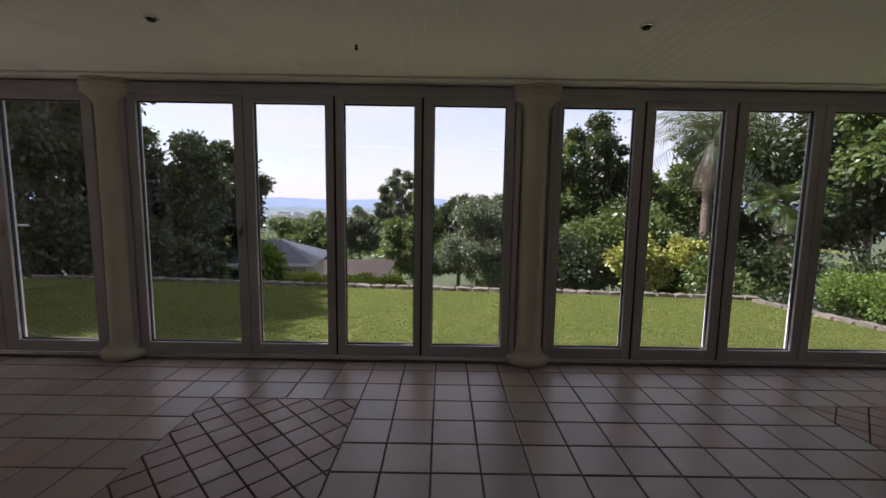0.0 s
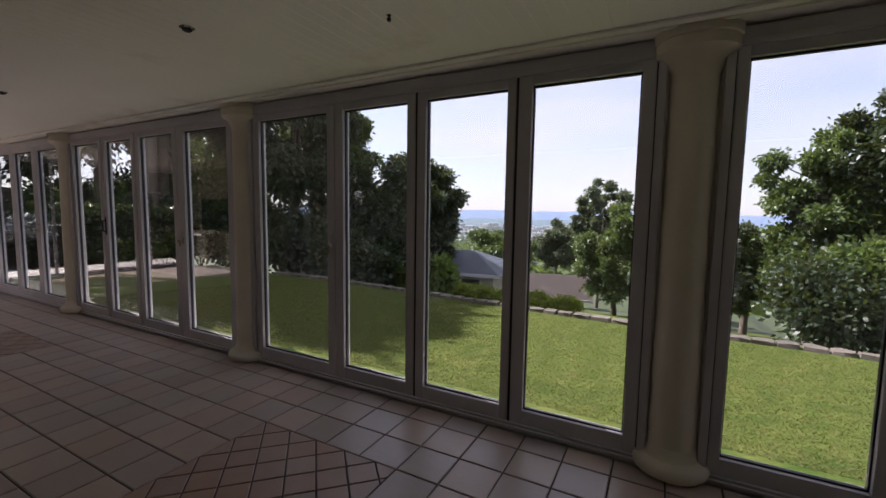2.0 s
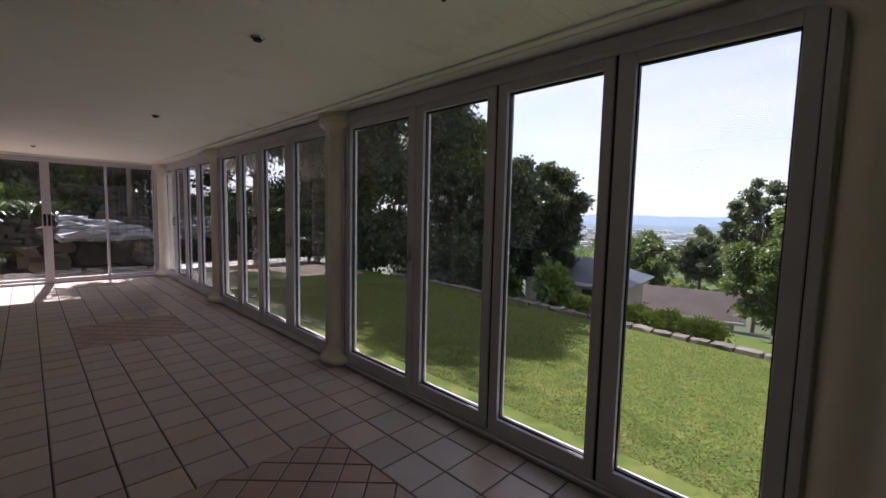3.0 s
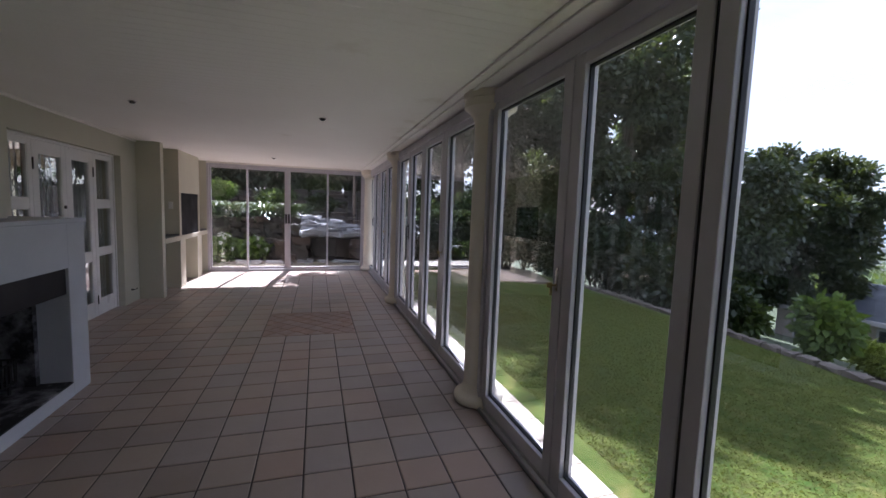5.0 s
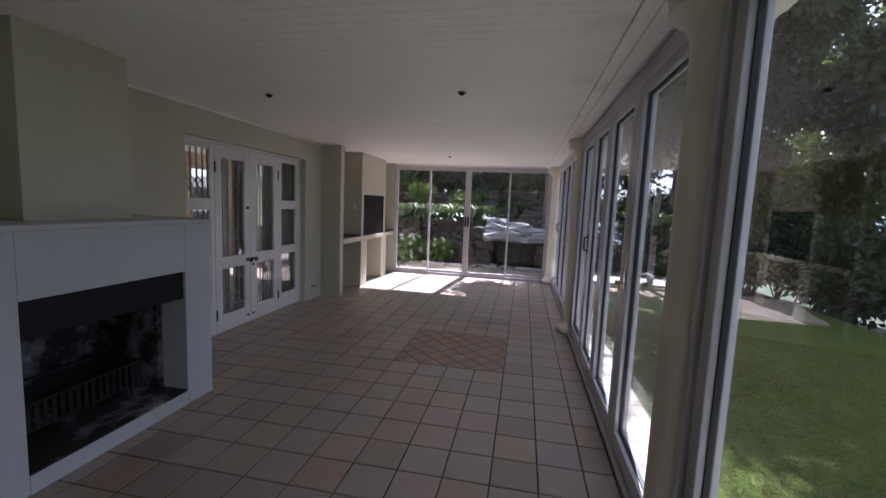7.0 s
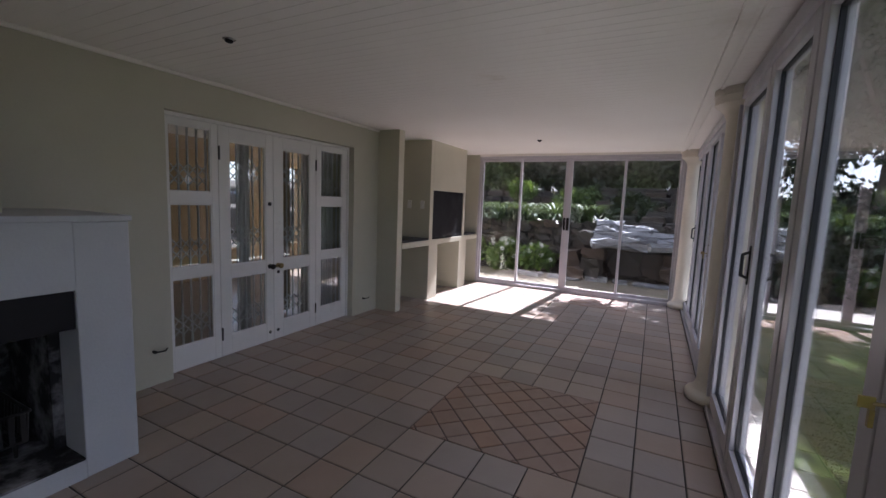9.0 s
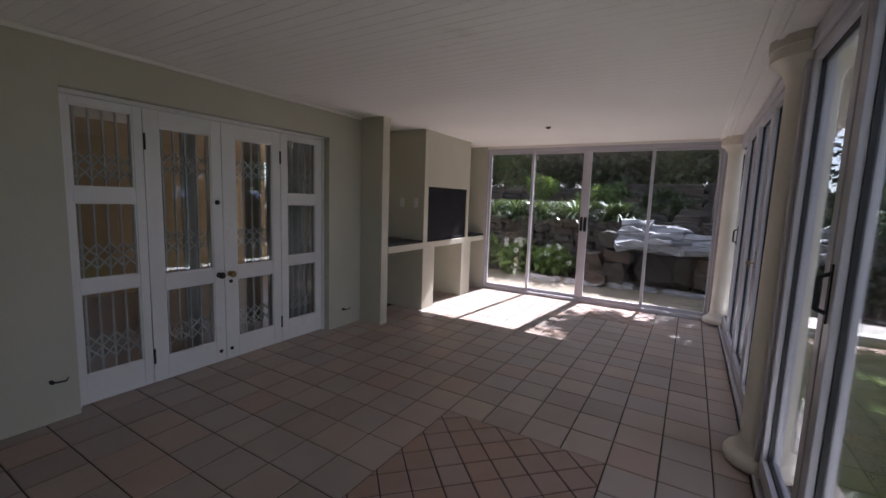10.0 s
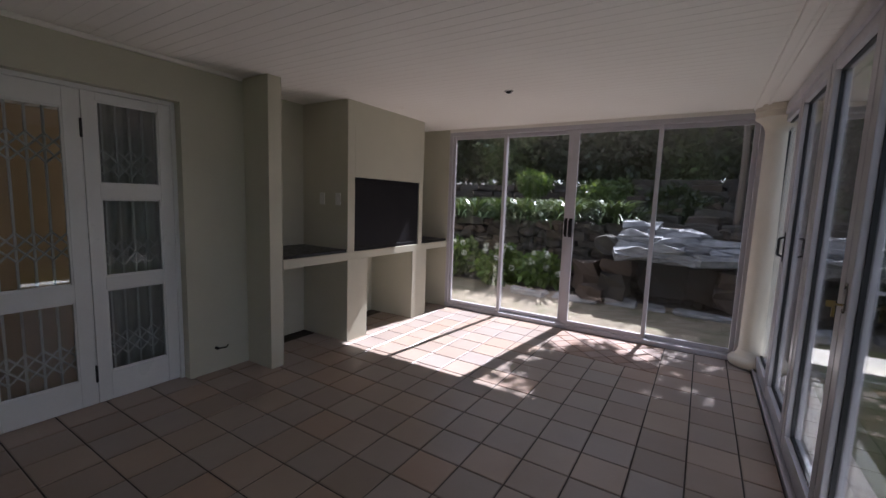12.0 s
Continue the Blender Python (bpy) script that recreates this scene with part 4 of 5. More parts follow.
tree("grey green gum tree with an open crown", -3.6, 36.0, 10.4, 2.3, LEAF_GREY, 34000, 0.11, 20, PALE_BARK, 0.16, 0.35, 60, 0.16)
tree("round dark green tree beside the brown roof", -1.4, 26.0, 6.0, 2.1, LEAF_MID, 60000, 0.085, 21, crown_base=0.03, clumps=80, clump=0.22)
tree("spreading tree further down the valley", -9.6, 48.0, 8.0, 2.8, LEAF_GREY, 34000, 0.13, 22, crown_base=0.1, clumps=80, clump=0.18)
tree("spreading dark tree down the valley", -13.8, 42.0, 6.8, 3.6, LEAF_MID, 40000, 0.13, 23, crown_base=0.05, clumps=90, clump=0.18)
tree("dark rounded tree down the valley", 1.2, 30.0, 7.4, 2.4, LEAF_DARK, 44000, 0.12, 24, crown_base=0.05, clumps=80, clump=0.2)
tree("fresh green willow like tree beyond the kerb", 1.6, 17.5, 4.4, 1.6, LEAF_GREY, 46000, 0.045, 25, crown_base=0.02, clumps=34)
tree("grey green poplar beyond the kerb", 2.9, 22.0, 5.9, 1.2, LEAF_GREY, 32000, 0.06, 26, crown_base=0.02, clumps=30)
tree("brownish leaved tree beyond the kerb", 4.0, 23.0, 5.6, 1.2, LEAF_MID, 16000, 0.1, 27, crown_base=0.02, clumps=26)
tree("tall airy dark tree with thin pale trunks", 4.9, 18.2, 7.0, 1.7, LEAF_MID, 42000, 0.07, 36, PALE_BARK, 0.1, 0.1, 70, 0.2)
tree("tall airy dark tree with thin pale trunks", 6.6, 18.5, 8.1, 2.3, LEAF_DARK, 52000, 0.075, 28, PALE_BARK, 0.12, 0.15, 60, 0.17)
tree("tall airy dark tree with thin pale trunks", 8.9, 19.0, 8.7, 2.5, LEAF_MID, 52000, 0.075, 29, PALE_BARK, 0.12, 0.15, 60, 0.17)
tree("dark tree behind the palms", 13.5, 20.0, 11.5, 3.2, LEAF_DARK, 34000, 0.13, 30, crown_base=0.1, clumps=40)
tree("tall dense tree at the eastern garden edge", 15.5, 15.5, 11.0, 3.0, LEAF_DARK, 36000, 0.12, 31, PALE_BARK, crown_base=0.15, clumps=40)
tree("tall dense tree at the eastern garden edge", 13.0, 11.0, 9.0, 2.2, LEAF_MID, 30000, 0.1, 32, PALE_BARK, crown_base=0.35, clumps=34)
shrub("variegated yellow green shrub beyond the kerb", 5.7, 12.3, (0.8, 0.6, 1.25), LEAF_YELLOW, 14000, 0.07, 63, clumps=30, clump=0.34)
shrub("variegated yellow green shrub beyond the kerb", 7.2, 12.6, (0.7, 0.6, 1.5), LEAF_YELLOW, 16000, 0.06, 64, clumps=44, clump=0.26)
shrub("dark green rounded shrub beyond the kerb", 7.3, 11.4, (1.0, 0.8, 1.0), LEAF_MID, 14000, 0.06, 65, clumps=24)
shrub("dark green shrub beyond the kerb", 9.0, 11.2, (1.1, 0.9, 1.1), LEAF_DARK, 14000, 0.06, 66, clumps=24)
shrub("dark undergrowth beneath the tall trees", 4.0, 13.5, (1.3, 1.0, 1.2), LEAF_DARK, 12000, 0.07, 67, clumps=24)
shrub("clipped bright green rounded bush at the lawn edge", 6.95, 6.9, (0.95, 0.95, 0.5), LEAF_FRESH, 40000, 0.025, 68, clumps=70, clump=0.3, z=-0.45)
shrub("dark shrub behind the clipped bush", 9.6, 9.3, (1.2, 1.2, 1.3), LEAF_DARK, 14000, 0.07, 69, clumps=24)
shrub("long dark hedge beyond the lawn corner", 11.5, 7.5, (1.6, 2.0, 1.6), LEAF_MID, 16000, 0.07, 70, clumps=30)


# ---- palms ----
def frond(bm, base, direction, length, droop, leaflet=0.35, n=26):
    base, d = Vector(base), Vector(direction).normalized()
    side = d.cross(Vector((0, 0, 1))).normalized()
    last, v = base, d.copy()
    for i in range(n):
        t = (i + 1) / n
        v = (v + Vector((0, 0, -droop / n * (0.3 + t)))).normalized()
        p = last + v * (length / n)
        w = 0.02 * (1 - t) + 0.004
        a, b = bm.verts.new(last - side * w), bm.verts.new(last + side * w)
        c, e = bm.verts.new(p + side * w), bm.verts.new(p - side * w)
        bm.faces.new((a, b, c, e))
        if i > 3:
            ll = leaflet * math.sin(math.pi * min(1.0, 0.15 + 0.85 * t)) + 0.08
            for s in (-1, 1):
                hang = 0.35 + 0.5 * noise.noise(p * 5.0)
                tip = p + (side * s + v * 0.6).normalized() * ll + Vector((0, 0, -hang * ll))
                q0, q1 = bm.verts.new(p), bm.verts.new(p + v * 0.035)
                q2 = bm.verts.new(tip)
                bm.faces.new((q0, q1, q2))
        last = p


def palm(label, x, y, height, length, material, seed, n=26, leaflet=0.4, skirt=12, up=0.6, z=None):
    z = ground_z(x, y) - 0.05 if z is None else z
    t = thing("palm", label, "palm", (x, y, z))
    rng = random.Random(seed)
    bm = B()
    for i in range(8):
        rod(bm, (0, 0, height * i / 8), (0, 0, height * (i + 1) / 8), 0.17, 0.15, 10)
    part("trunk", bm, BARK, t, "ringed palm trunk", soft=True)
    bm = B()
    for i in range(n):
        a = 2.4 * i + rng.uniform(-0.2, 0.2)
        e = up + rng.uniform(-1.0, 1.5)
        frond(bm, (0, 0, height), (math.cos(a), math.sin(a), e), length * rng.uniform(0.7, 1.15), rng.uniform(1.5, 2.3), leaflet)
    part("crown", bm, material, t, "arching feathery fronds")
    bm = B()
    for i in range(skirt):
        a = 2.4 * i
        frond(bm, (0.1 * math.cos(a), 0.1 * math.sin(a), height - 0.1), (math.cos(a) * 0.35, math.sin(a) * 0.35, -1), length * 0.55, 1.0, leaflet * 0.4, 12)
    part("skirt", bm, LEAF_DRY, t, "hanging dry fronds")
    return t


palm("tall queen palm with long drooping fronds beyond the lawn", 9.3, 15.2, 7.1, 2.9, LEAF_GREY, 1, n=46, leaflet=0.8, skirt=34)
palm("fan leaved palm with a dry skirt beyond the lawn", 10.8, 13.6, 4.6, 1.4, LEAF_MID, 2, n=40, leaflet=0.5, skirt=40, up=0.8)
palm("low palm with yellowing fronds near the lawn corner", 11.2, 10.8, 1.8, 1.6, LEAF_YELLOW, 3, n=18, leaflet=0.35, skirt=4)
palm("palm like tree with thin fronds beside the western rocks", -13.6, 5.4, 3.1, 1.7, LEAF_MID, 4, n=26, leaflet=0.4, skirt=8)

# ---- houses in the valley ----
def house(label, x, y, z, turn, w, d, wall_h, roof_h, roof_mat, hip, windows=2):
    h = thing("house", label, "house", (x, y, z), turn)
    bm = B()
    box(bm, -w / 2, w / 2, -d / 2, d / 2, 0, wall_h)
    part("wall", bm, HOUSE_WALL, h, "rendered outer walls")
    bm = B()
    o = 0.5
    courses = 9
    for k in range(courses):
        f0, f1 = k / courses, (k + 1) / courses
        z0 = wall_h + roof_h * f0
        z1 = wall_h + roof_h * f1
        hx0, hy0 = (w / 2 + o - hip * f0), (d / 2 + o) * (1 - f0) + 0.02
        hx1, hy1 = (w / 2 + o - hip * f1), (d / 2 + o) * (1 - f1) + 0.02
        lo = [bm.verts.new(q) for q in ((-hx0, -hy0, z0 + 0.012), (hx0, -hy0, z0 + 0.012), (hx0, hy0, z0 + 0.012), (-hx0, hy0, z0 + 0.012))]
        hi = [bm.verts.new(q) for q in ((-hx1, -hy1, z1), (hx1, -hy1, z1), (hx1, hy1, z1), (-hx1, hy1, z1))]
        for i in range(4):
            bm.faces.new((lo[i], lo[(i + 1) % 4], hi[(i + 1) % 4], hi[i]))
        bm.faces.new(hi)
        bm.faces.new(lo[::-1])
    part("roof", bm, roof_mat, h, "tiled roof in courses")
    bm = B()
    box(bm, -w / 2 - o, w / 2 + o, -d / 2 - o - 0.06, -d / 2 - o, wall_h - 0.06, wall_h + 0.1)
    part("gutter", bm, ALU, h, "white gutter")
    for i in range(windows):
        wx = -w / 2 + (i + 0.5) * w / windows
        win = part("window", box(B(), wx - 0.6, wx + 0.6, -d / 2 - 0.05, -d / 2 + 0.02, 0.9, 2.0, 0.01), ALU, h, "white window frame")
        part("pane", box(B(), wx - 0.52, wx + 0.52, -d / 2 - 0.06, -d / 2 - 0.045, 0.98, 1.92), DARK_PANE, win, "dark window glass")
    return h


house("single storey house with a blue grey hip roof below the garden", -9.9, 24.5, -4.1, 6, 5.0, 5.0, 2.2, 1.1, SLATE_ROOF, 2.4)
house("long house with a brown tiled gable roof in the valley", -7.6, 32.0, -6.6, 12, 7.0, 5.0, 2.3, 1.3, BROWN_ROOF, 0.05, 3)
for k, (hx, hy, m_) in enumerate(((-30, 95, SLATE_ROOF), (-22, 120, BROWN_ROOF), (-12, 110, SLATE_ROOF), (-38, 140, BROWN_ROOF), (-16, 150, BROWN_ROOF), (-28, 170, SLATE_ROOF))):
    house("distant house with pale walls among the valley trees", hx, hy, ground_z(hx, hy), k * 23, 11, 7, 3, 2, m_, 2.5, 3)

# ---- distant woods and hills ----
cl = []
rng = random.Random(9)
for k in range(330):
    y = 60 + 420 * rng.random() ** 1.3
    x = rng.uniform(-0.75, 0.75) * y
    s = rng.uniform(2.5, 5) * (0.6 + y / 200)
    cl.append(((x, y, ground_z(x, y) + s * 0.5), (s * 1.3, s, s * 0.8)))
ob = new("far_woods", leaf_mesh("far_woods", cl, 110000, 1.0, LEAF_MID, 90, 0.0, 1.4, 0.75))
tagged(ob, "green treetops filling the valley below the garden", "woods", kind="stuff")


# distance haze is painted into the base colour handed in; the air is clear
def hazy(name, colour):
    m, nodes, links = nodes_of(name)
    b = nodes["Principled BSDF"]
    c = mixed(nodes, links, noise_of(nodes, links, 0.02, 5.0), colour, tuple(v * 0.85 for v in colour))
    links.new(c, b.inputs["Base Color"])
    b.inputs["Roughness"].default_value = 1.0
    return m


def ridge(name, dist, low, high, rough_, colour, seed, label):
    bm = B()
    n = 160
    prev = None
    for i in range(n + 1):
        a = radians(-62 + 124 * i / n)
        top = high + rough_ * noise.noise((i * 0.06, seed, 0)) + rough_ * 0.25 * noise.noise((i * 0.3, seed, 5))
        x, y = math.sin(a) * dist, math.cos(a) * dist
        pair = (bm.verts.new((x * 0.85, y * 0.85, low)), bm.verts.new((x, y, top)), bm.verts.new((x * 1.15, y * 1.15, low)))
        if prev:
            bm.faces.new((prev[0], pair[0], pair[1], prev[1]))
            bm.faces.new((prev[1], pair[1], pair[2], prev[2]))
        prev = pair
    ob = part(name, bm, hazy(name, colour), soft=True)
    tagged(ob, label, "hill", kind="backdrop")


ridge("hills", 2600, -60, 18, 34, (0.12, 0.17, 0.26), 2.0, "long hills on the horizon, blue haze painted into their colour")
ridge("hills_near", 1300, -62, -16, 16, (0.09, 0.13, 0.15), 7.0, "low wooded hills across the valley, haze painted into their colour")
town = B()
rng = random.Random(4)
for k in range(260):
    a = radians(rng.uniform(-32, 20))
    dd = rng.uniform(600, 1200)
    s = rng.uniform(5, 14)
    x, y = math.sin(a) * dd, math.cos(a) * dd
    box(town, x - s, x + s, y - 5, y + 5, -60, -44 + rng.uniform(0, 8) + (dd - 600) * 0.02)
tagged(part("far_town", town, hazy("far town", (0.55, 0.56, 0.57))), "pale town buildings far off, haze painted into their colour", "town", kind="stuff")

# ---- western rock garden ----
random.seed(8)
wall = thing("retaining_wall", "rough dark stone retaining wall of a raised garden bed", "wall", (-12.95, 0, -0.1))
for row in range(8):
    y = -3.6 - 0.1 * (row % 3)
    while y < 5.0:
        w = random.uniform(0.14, 0.42)
        stone("rock", DARK_STONE, wall, (random.uniform(-0.12, 0.1) - 0.02 * row, y + w / 2, 0.07 + row * 0.155 + random.uniform(-0.03, 0.03)), (0.36, w - 0.005, random.uniform(0.13, 0.21)), random.uniform(-0.25, 0.25), rough=0.3)
        y += w
wall = thing("garden_wall", "upper dry stone garden wall on the western bank", "wall", (-16.7, 0, 1.0))
for row in range(5):
    y = -5.0
    while y < 6.5:
        w = random.uniform(0.4, 0.8)
        stone("rock", DARK_STONE, wall, (random.uniform(-0.06, 0.06), y + w / 2, 0.1 + row * 0.2), (0.3, w - 0.02, 0.19), rough=0.14)
        y += w
wf = thing("rock_ledge", "pale layered quartzite slabs lying over dark garden rocks", "rock feature", (-12.3, 3.4, 0))
layers = random.Random(17)
for level, (count, y0, y1) in enumerate(((3, -0.85, 0.85), (4, -0.8, 0.85), (3, -0.75, 0.7), (3, -0.75, 0.3), (1, -0.75, -0.35))):
    for k in range(count):
        cy = y0 + (y1 - y0) * (k + 0.5) / count
        stone("slab", PALE_STONE, wf, (0.12 - 0.1 * level + layers.uniform(-0.08, 0.08), cy, 0.76 + 0.095 * level + layers.uniform(-0.02, 0.02)),
              (layers.uniform(0.5, 0.75), (y1 - y0) / count * layers.uniform(1.1, 1.5), layers.uniform(0.12, 0.17)), layers.uniform(-0.3, 0.3), rough=0.5)
for (cx, cy, cz, sx, sy, sz, m_) in ((-0.35, 0.0, 0.66, 0.6, 1.5, 0.14, DARK_STONE), (0.05, -1.0, 0.85, 0.4, 0.35, 0.3, DARK_STONE), (-0.05, 1.0, 0.72, 0.4, 0.5, 0.32, DARK_STONE),
                                     (0.1, -0.85, 0.22, 0.45, 0.4, 0.4, DARK_STONE), (0.05, -0.8, 0.52, 0.45, 0.5, 0.24, DARK_STONE), (0.1, 0.75, 0.2, 0.45, 0.42, 0.34, DARK_STONE),
                                     (0.05, 0.72, 0.47, 0.5, 0.36, 0.24, DARK_STONE), (-0.35, -0.2, 0.3, 0.4, 0.7, 0.6, DARK_STONE), (-0.35, 0.45, 0.3, 0.4, 0.7, 0.6, DARK_STONE), (0.35, -1.15, 0.08, 0.35, 0.4, 0.22, DARK_STONE),
                                     (0.1, 1.15, 0.15, 0.4, 0.4, 0.3, DARK_STONE), (-0.1, -1.3, 0.3, 0.4, 0.4, 0.5, DARK_STONE)):
    stone("slab" if m_ is PALE_STONE else "rock", m_, wf, (cx, cy, cz), (sx, sy, sz), random.uniform(-0.2, 0.2), rough=0.75 if m_ is PALE_STONE else 0.2)
edge = thing("edging", "low pale stone edging in front of the rock garden", "edging", (-11.95, 0, -0.06))
y = 0.9
while y < 4.9:
    w = random.uniform(0.3, 0.9)
    stone("stone", PALE_STONE, edge, (0.12 * math.sin(y * 1.7), y + w / 2, 0.02), (0.2 + 0.12 * random.random(), w - 0.1, 0.06 + 0.08 * random.random()), random.uniform(-0.15, 0.15), rough=0.4)
    y += w
rng = random.Random(12)
for k in range(9):
    for q in range(4):
        stone("rock", DARK_STONE, wf, (-1.3 - 0.3 * k, -0.9 + q * 0.62 + rng.uniform(-0.12, 0.12), 0.95 + 0.13 * k), (0.5, rng.uniform(0.4, 0.7), 0.26), rough=0.16)


def strap_plant(label, x, y, z, seed, n=44, length=0.85, flowers=False):
    t = thing("agapanthus", label, "plant", (x, y, z), group="strap leaved plants on the raised bed")
    rng = random.Random(seed)
    bm = B()
    for i in range(n):
        a = rng.uniform(0, 2 * math.pi)
        d = Vector((math.cos(a), math.sin(a), rng.uniform(0.9, 2.8))).normalized()
        side = Vector((-math.sin(a), math.cos(a), 0))
        p, v = Vector((0.06 * math.cos(a), 0.06 * math.sin(a), 0)), d
        prev = None
        for s in range(6):
            w = 0.016 * (1 - (s / 6) ** 2) + 0.002
            pair = (bm.verts.new(p - side * w), bm.verts.new(p + side * w))
            if prev:
                bm.faces.new((prev[0], prev[1], pair[1], pair[0]))
            prev = pair
            v = (v + Vector((0, 0, -0.3))).normalized()
            p = p + v * length / 6
    part("leaves", bm, LEAF_STRAP, t, "arching strap leaves")
    return t


proto = strap_plant("clump of arching bright strap leaves on the raised bed", -13.35, -2.6, 1.05, 5)
rng = random.Random(6)
for k in range(64):
    copy_thing(proto, pose(-13.05 - 1.3 * rng.random(), -2.8 + 5.4 * rng.random(), 1.04 + 0.2 * rng.random(), 0, 0, rng.uniform(0, 360)))


def hydrangea(x, y, seed, r=0.42):
    t = shrub("leafy hydrangea with round white flower heads before the stone wall", x, y, (r, r, r * 0.95), LEAF_FRESH, 2600, 0.075, seed, clumps=10, name="hydrangea", category="flowering shrub", z=-0.06)
    rng = random.Random(seed)
    bm = B()
    for _ in range(9):
        a, b = rng.uniform(-1.2, 1.2), rng.uniform(0.0, 1.1)
        c = Vector((math.cos(a) * math.cos(b), math.sin(a) * math.cos(b), math.sin(b))) * r * 1.1 + Vector((0, 0, r * 0.9))
        for _ in range(40):
            d = Vector([rng.gauss(0, 1) for _ in range(3)]).normalized()
            q = c + d * 0.055
            s = d.orthogonal().normalized() * 0.016
            u = d.cross(s)
            bm.faces.new([bm.verts.new(q + k_) for k_ in (s, u, -s, -u)])
    part("flower_head", bm, PETAL, t, "round white flower heads")


hydrangea(-12.35, 0.45, 71)
hydrangea(-12.4, -0.5, 72)
hydrangea(-12.35, 1.35, 73, 0.38)
shrub("clipped lime green ball bush on the raised bed", -15.3, 0.0, (0.5, 0.5, 0.42), LEAF_FRESH, 9000, 0.04, 74, clumps=40, clump=0.3, z=1.5)
shrub("dark feathery bush on the raised bed", -15.2, 1.8, (0.9, 0.9, 0.6), LEAF_MID, 9000, 0.06, 75, clumps=20, z=1.0)
shrub("dark bush on the raised bed", -14.9, 3.2, (0.8, 0.9, 0.45), LEAF_DARK, 9000, 0.06, 76, clumps=20, z=1.0)
shrub("dark bush behind the rocks", -15.0, 5.2, (1.2, 1.0, 0.8), LEAF_DARK, 10000, 0.06, 77, clumps=20, z=0.4)
for k in range(7):
    shrub("dense dark bush along the top of the western bank", -19.6 + 0.5 * (k % 2), -6.0 + 1.9 * k, (1.8, 1.8, (2.0, 2.0, 2.0, 2.0, 2.0, 2.6, 4.6)[k]), LEAF_DARK if k % 3 else LEAF_MID, 16000, 0.13, 120 + k, clumps=60)
for k in range(8):
    shrub("dense dark bush along the foot of the western trees", -18.4 + 0.4 * (k % 2), -6.4 + 1.6 * k, (1.3, 1.2, 1.25), LEAF_DARK if k % 3 else LEAF_MID, 9000, 0.11, 160 + k, clumps=30)
shrub("dark bush on the upper bank", -18.2, -1.5, (1.2, 2.0, 0.7), LEAF_DARK, 12000, 0.07, 78, clumps=24)
shrub("dark bush on the upper bank", -18.4, 2.6, (1.2, 2.2, 0.7), LEAF_MID, 12000, 0.07, 79, clumps=24)
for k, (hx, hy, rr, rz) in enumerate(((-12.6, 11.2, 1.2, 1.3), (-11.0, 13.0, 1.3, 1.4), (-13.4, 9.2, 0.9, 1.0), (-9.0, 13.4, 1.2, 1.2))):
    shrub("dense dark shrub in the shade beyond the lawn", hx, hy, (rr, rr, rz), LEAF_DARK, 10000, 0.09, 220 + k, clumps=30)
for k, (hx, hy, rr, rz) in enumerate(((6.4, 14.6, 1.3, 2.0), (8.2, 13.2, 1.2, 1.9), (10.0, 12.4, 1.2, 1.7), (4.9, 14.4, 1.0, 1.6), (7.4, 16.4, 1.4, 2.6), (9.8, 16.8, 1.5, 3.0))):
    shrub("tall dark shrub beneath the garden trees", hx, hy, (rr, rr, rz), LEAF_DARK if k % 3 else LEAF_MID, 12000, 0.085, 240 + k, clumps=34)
slab = thing("lawn_slab", "pale concrete slab lying on the lawn in dappled shade", "slab", (-10.9, 8.6, lawn_z(8.6)), -14)
part("slab", box(B(), -1.1, 1.1, -0.85, 0.85, -0.02, 0.05, 0.01), GRAVEL, slab)

# ---- lawn blades ----
rngn = np.random.default_rng(21)
N = 210000
bx = rngn.uniform(-8.0, 6.2, N)
by = 4.86 + 5.1 * rngn.random(N) ** 1.25
ky = np.interp(bx, [-12, -8.5, -5.85, -2.46, 1.24, 5.3, 6.3], [10.0, 10.2, 10.0, 9.52, 9.12, 8.63, 8.5]) - 0.12
keep = by < ky
bx, by = bx[keep], by[keep]
N = len(bx)
bz = -0.1 - 0.07 * (by - 4.8)
an = rngn.uniform(0, 2 * np.pi, N)
hh = rngn.uniform(0.006, 0.018, N)
ww = rngn.uniform(0.004, 0.009, N)
lx, ly = rngn.normal(0, 0.014, N), rngn.normal(0, 0.014, N)
v = np.stack([np.stack([bx - ww * np.cos(an), by - ww * np.sin(an), bz], 1), np.stack([bx + ww * np.cos(an), by + ww * np.sin(an), bz], 1), np.stack([bx + lx, by + ly, bz + hh], 1)], 1).reshape(-1, 3)
me = bpy.data.meshes.new("grass")
me.vertices.add(len(v))
me.vertices.foreach_set("co", v.ravel())
me.loops.add(N * 3)
me.loops.foreach_set("vertex_index", np.arange(N * 3))
me.polygons.add(N)
me.polygons.foreach_set("loop_start", np.arange(N) * 3)
me.update(calc_edges=True)
me.materials.append(BLADES)
tagged(new("grass", me), "short uneven grass blades on the lawn", "grass", kind="stuff")

# ---- tiles, last ----
floor = bpy.data.objects["floor"]
random.seed(5)


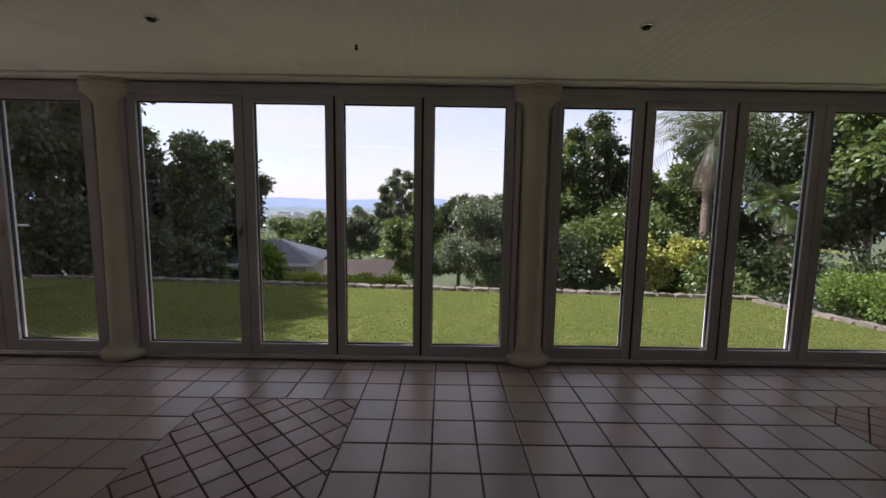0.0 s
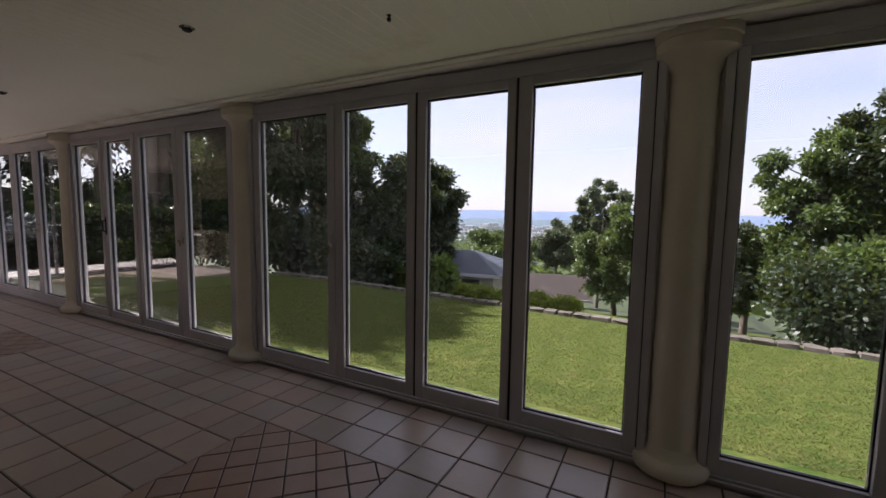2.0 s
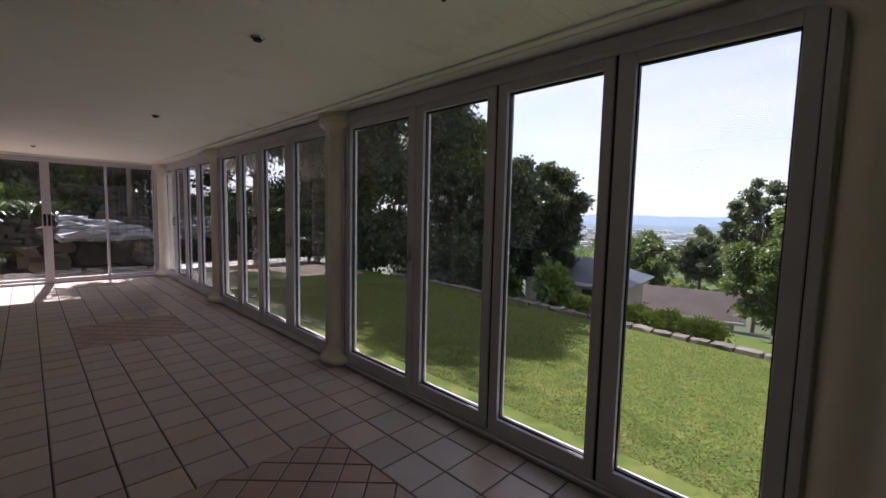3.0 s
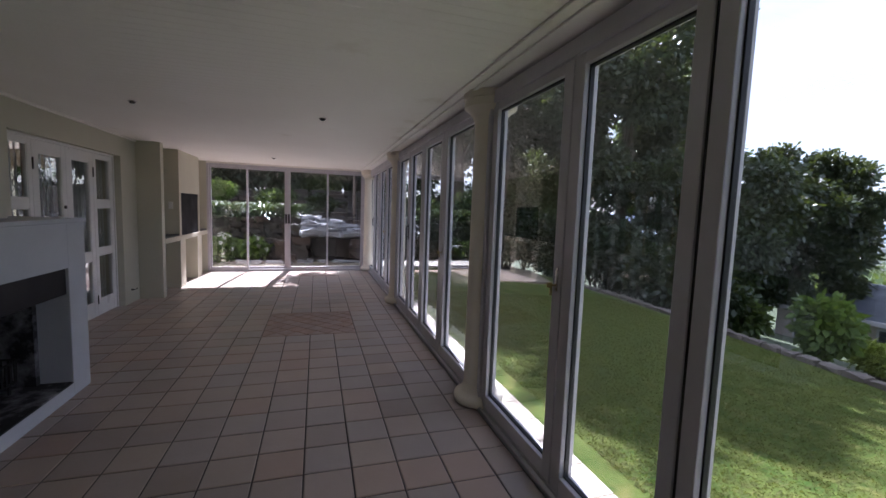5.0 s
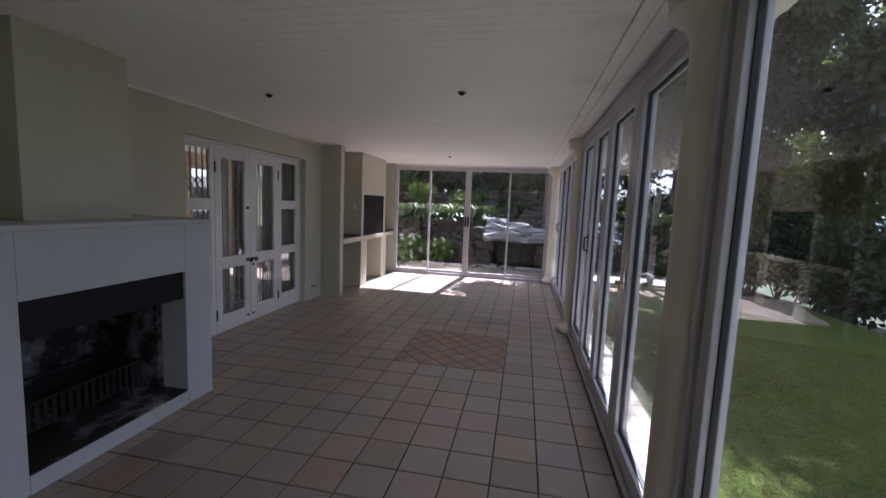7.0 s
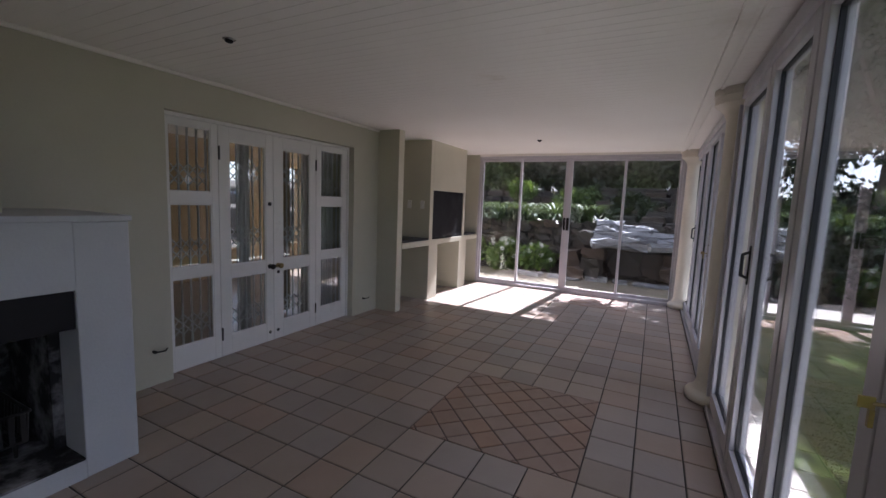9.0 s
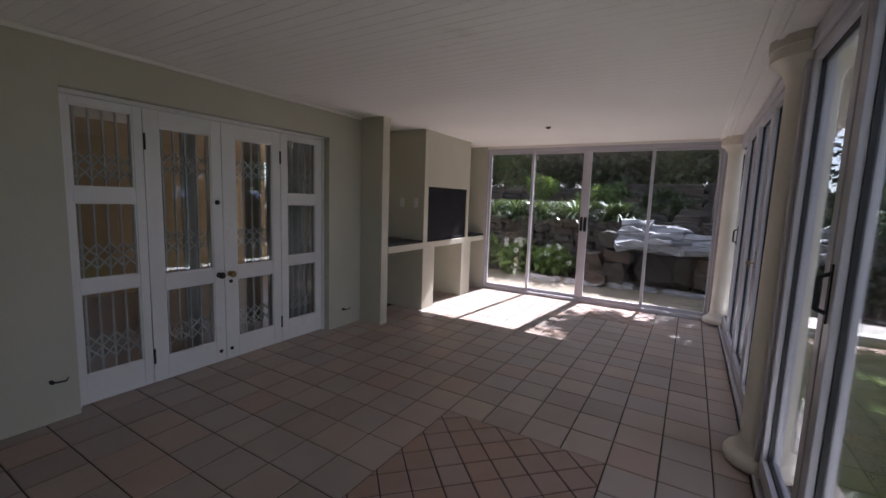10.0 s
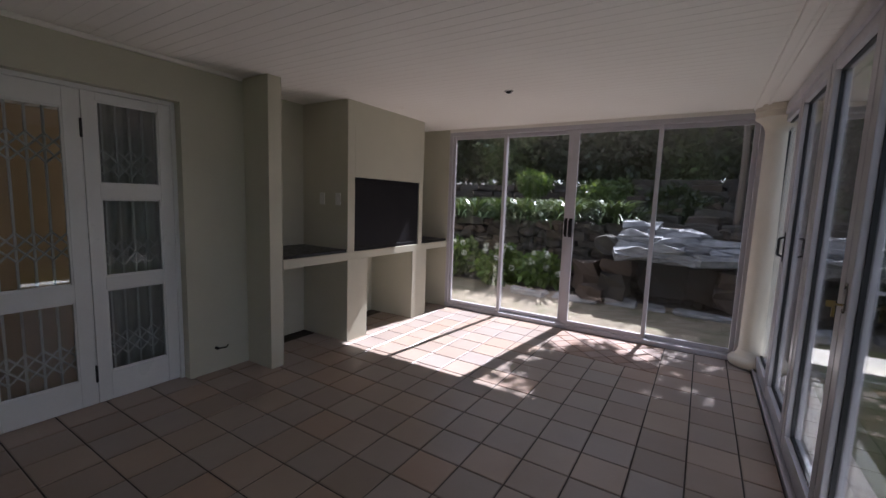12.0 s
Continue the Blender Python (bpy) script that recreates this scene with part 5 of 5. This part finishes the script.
def slab_bm(bm, x0, x1, y0, y1, z0, z1, chamfer=0.005):
    lo = [bm.verts.new(q) for q in ((x0, y0, z0), (x1, y0, z0), (x1, y1, z0), (x0, y1, z0))]
    mid = [bm.verts.new(q) for q in ((x0, y0, z1 - chamfer * 0.6), (x1, y0, z1 - chamfer * 0.6), (x1, y1, z1 - chamfer * 0.6), (x0, y1, z1 - chamfer * 0.6))]
    c = chamfer
    hi = [bm.verts.new(q) for q in ((x0 + c, y0 + c, z1), (x1 - c, y0 + c, z1), (x1 - c, y1 - c, z1), (x0 + c, y1 - c, z1))]
    for a, b in ((lo, mid), (mid, hi)):
        for i in range(4):
            bm.faces.new((a[i], a[(i + 1) % 4], b[(i + 1) % 4], b[i]))
    bm.faces.new(hi)
    return bm


GAP = 0.0045
tile_me = bpy.data.meshes.new("tile")
bm = slab_bm(B(), -P / 2 + GAP, P / 2 - GAP, -P / 2 + GAP, P / 2 - GAP, -0.008, 0.0)
bm.to_mesh(tile_me)
bm.free()
tile_me.materials.append(TILE)
rest = B()
INSETS = [k for k in (-38, -22, -6, 10)]


def in_inset(i, j):
    return any(k <= i < k + 4 for k in INSETS) and 0 <= j < 4


for i in range(-37, 18):
    for j in range(-3, 13):
        x0, x1 = max(X_W, i * P), min(X_E, (i + 1) * P)
        y1, y0 = Y_ROW - j * P, Y_ROW - (j + 1) * P
        y1 = min(y1, Y_G - 0.072)
        if j == 12:
            y0 = 0.2
        if y1 - y0 < 0.03 or x1 - x0 < 0.03 or in_inset(i, j):
            continue
        full = x1 - x0 > P - 0.01 and abs(y1 - y0 - P) < 0.01
        dz = random.uniform(-0.0008, 0.0008)
        if full and -24 <= i < 0 and 0 <= j < 12 + (i % 2):
            ob = new("tile", tile_me)
            ob.location, ob.parent = ((x0 + x1) / 2, (y0 + y1) / 2, dz), floor
            ob.rotation_euler = (random.uniform(-0.002, 0.002), random.uniform(-0.002, 0.002), 0)
        else:
            slab_bm(rest, x0 + GAP, x1 - GAP, y0 + GAP, y1 - GAP, -0.008 + dz, dz)
ob = part("tiling", rest, TILE_FAR, floor, "glazed terracotta tiles of uneven tone")
ob["kind"] = "stuff"


def clip_poly(poly, axis_, value, keep_less):
    out = []
    for k in range(len(poly)):
        p, q = poly[k], poly[(k + 1) % len(poly)]
        pin = (p[axis_] <= value) == keep_less
        qin = (q[axis_] <= value) == keep_less
        if pin:
            out.append(p)
        if pin != qin:
            t = (value - p[axis_]) / (q[axis_] - p[axis_])
            out.append((p[0] + t * (q[0] - p[0]), p[1] + t * (q[1] - p[1])))
    return out


S = 0.165
for k in INSETS:
    bm = B()
    ax0, ax1 = max(X_W, k * P) + 0.004, (k + 4) * P - 0.004
    ay1, ay0 = Y_ROW - 0.004, Y_ROW - 4 * P + 0.004
    r2 = math.sqrt(0.5)
    for a in range(-9, 10):
        for b in range(-9, 10):
            poly = []
            for u, w in ((0, 0), (1, 0), (1, 1), (0, 1)):
                uu, vv = (a + u) * S, (b + w) * S
                uu += -GAP if u else GAP
                vv += -GAP if w else GAP
                poly.append((k * P + (uu - vv) * r2, Y_ROW - (uu + vv) * r2))
            for ax_, val, less in ((0, ax0, False), (0, ax1, True), (1, ay0, False), (1, ay1, True)):
                if poly:
                    poly = clip_poly(poly, ax_, val, less)
            if len(poly) < 3:
                continue
            area = abs(sum(p[0] * q[1] - p[1] * q[0] for p, q in zip(poly, poly[1:] + poly[:1]))) / 2
            if area < 0.0002:
                continue
            if sum(p[0] * q[1] - p[1] * q[0] for p, q in zip(poly, poly[1:] + poly[:1])) < 0:
                poly = poly[::-1]
            cx, cy = sum(p[0] for p in poly) / len(poly), sum(p[1] for p in poly) / len(poly)
            lo = [bm.verts.new((p[0], p[1], -0.008)) for p in poly]
            mid = [bm.verts.new((p[0], p[1], -0.003)) for p in poly]
            hi = [bm.verts.new((p[0] + (cx - p[0]) * 0.04, p[1] + (cy - p[1]) * 0.04, 0.0)) for p in poly]
            for aa, bb in ((lo, mid), (mid, hi)):
                for q in range(len(poly)):
                    bm.faces.new((aa[q], aa[(q + 1) % len(poly)], bb[(q + 1) % len(poly)], bb[q]))
            bm.faces.new(hi)
    ob = part("tile_inset", bm, SMALL_TILE, floor, "square inset of small tiles laid diagonally")
    ob["kind"] = "stuff"

paver_me = bpy.data.meshes.new("paver")
bm = slab_bm(B(), -0.146, 0.146, -0.125, 0.125, -0.075, -0.062)
bm.to_mesh(paver_me)
bm.free()
paver_me.materials.append(PAVER)
for i in range(52):
    ob = new("paver", paver_me)
    ob.location, ob.parent = (-9.6 + i * 0.3, 4.517, 0), patio
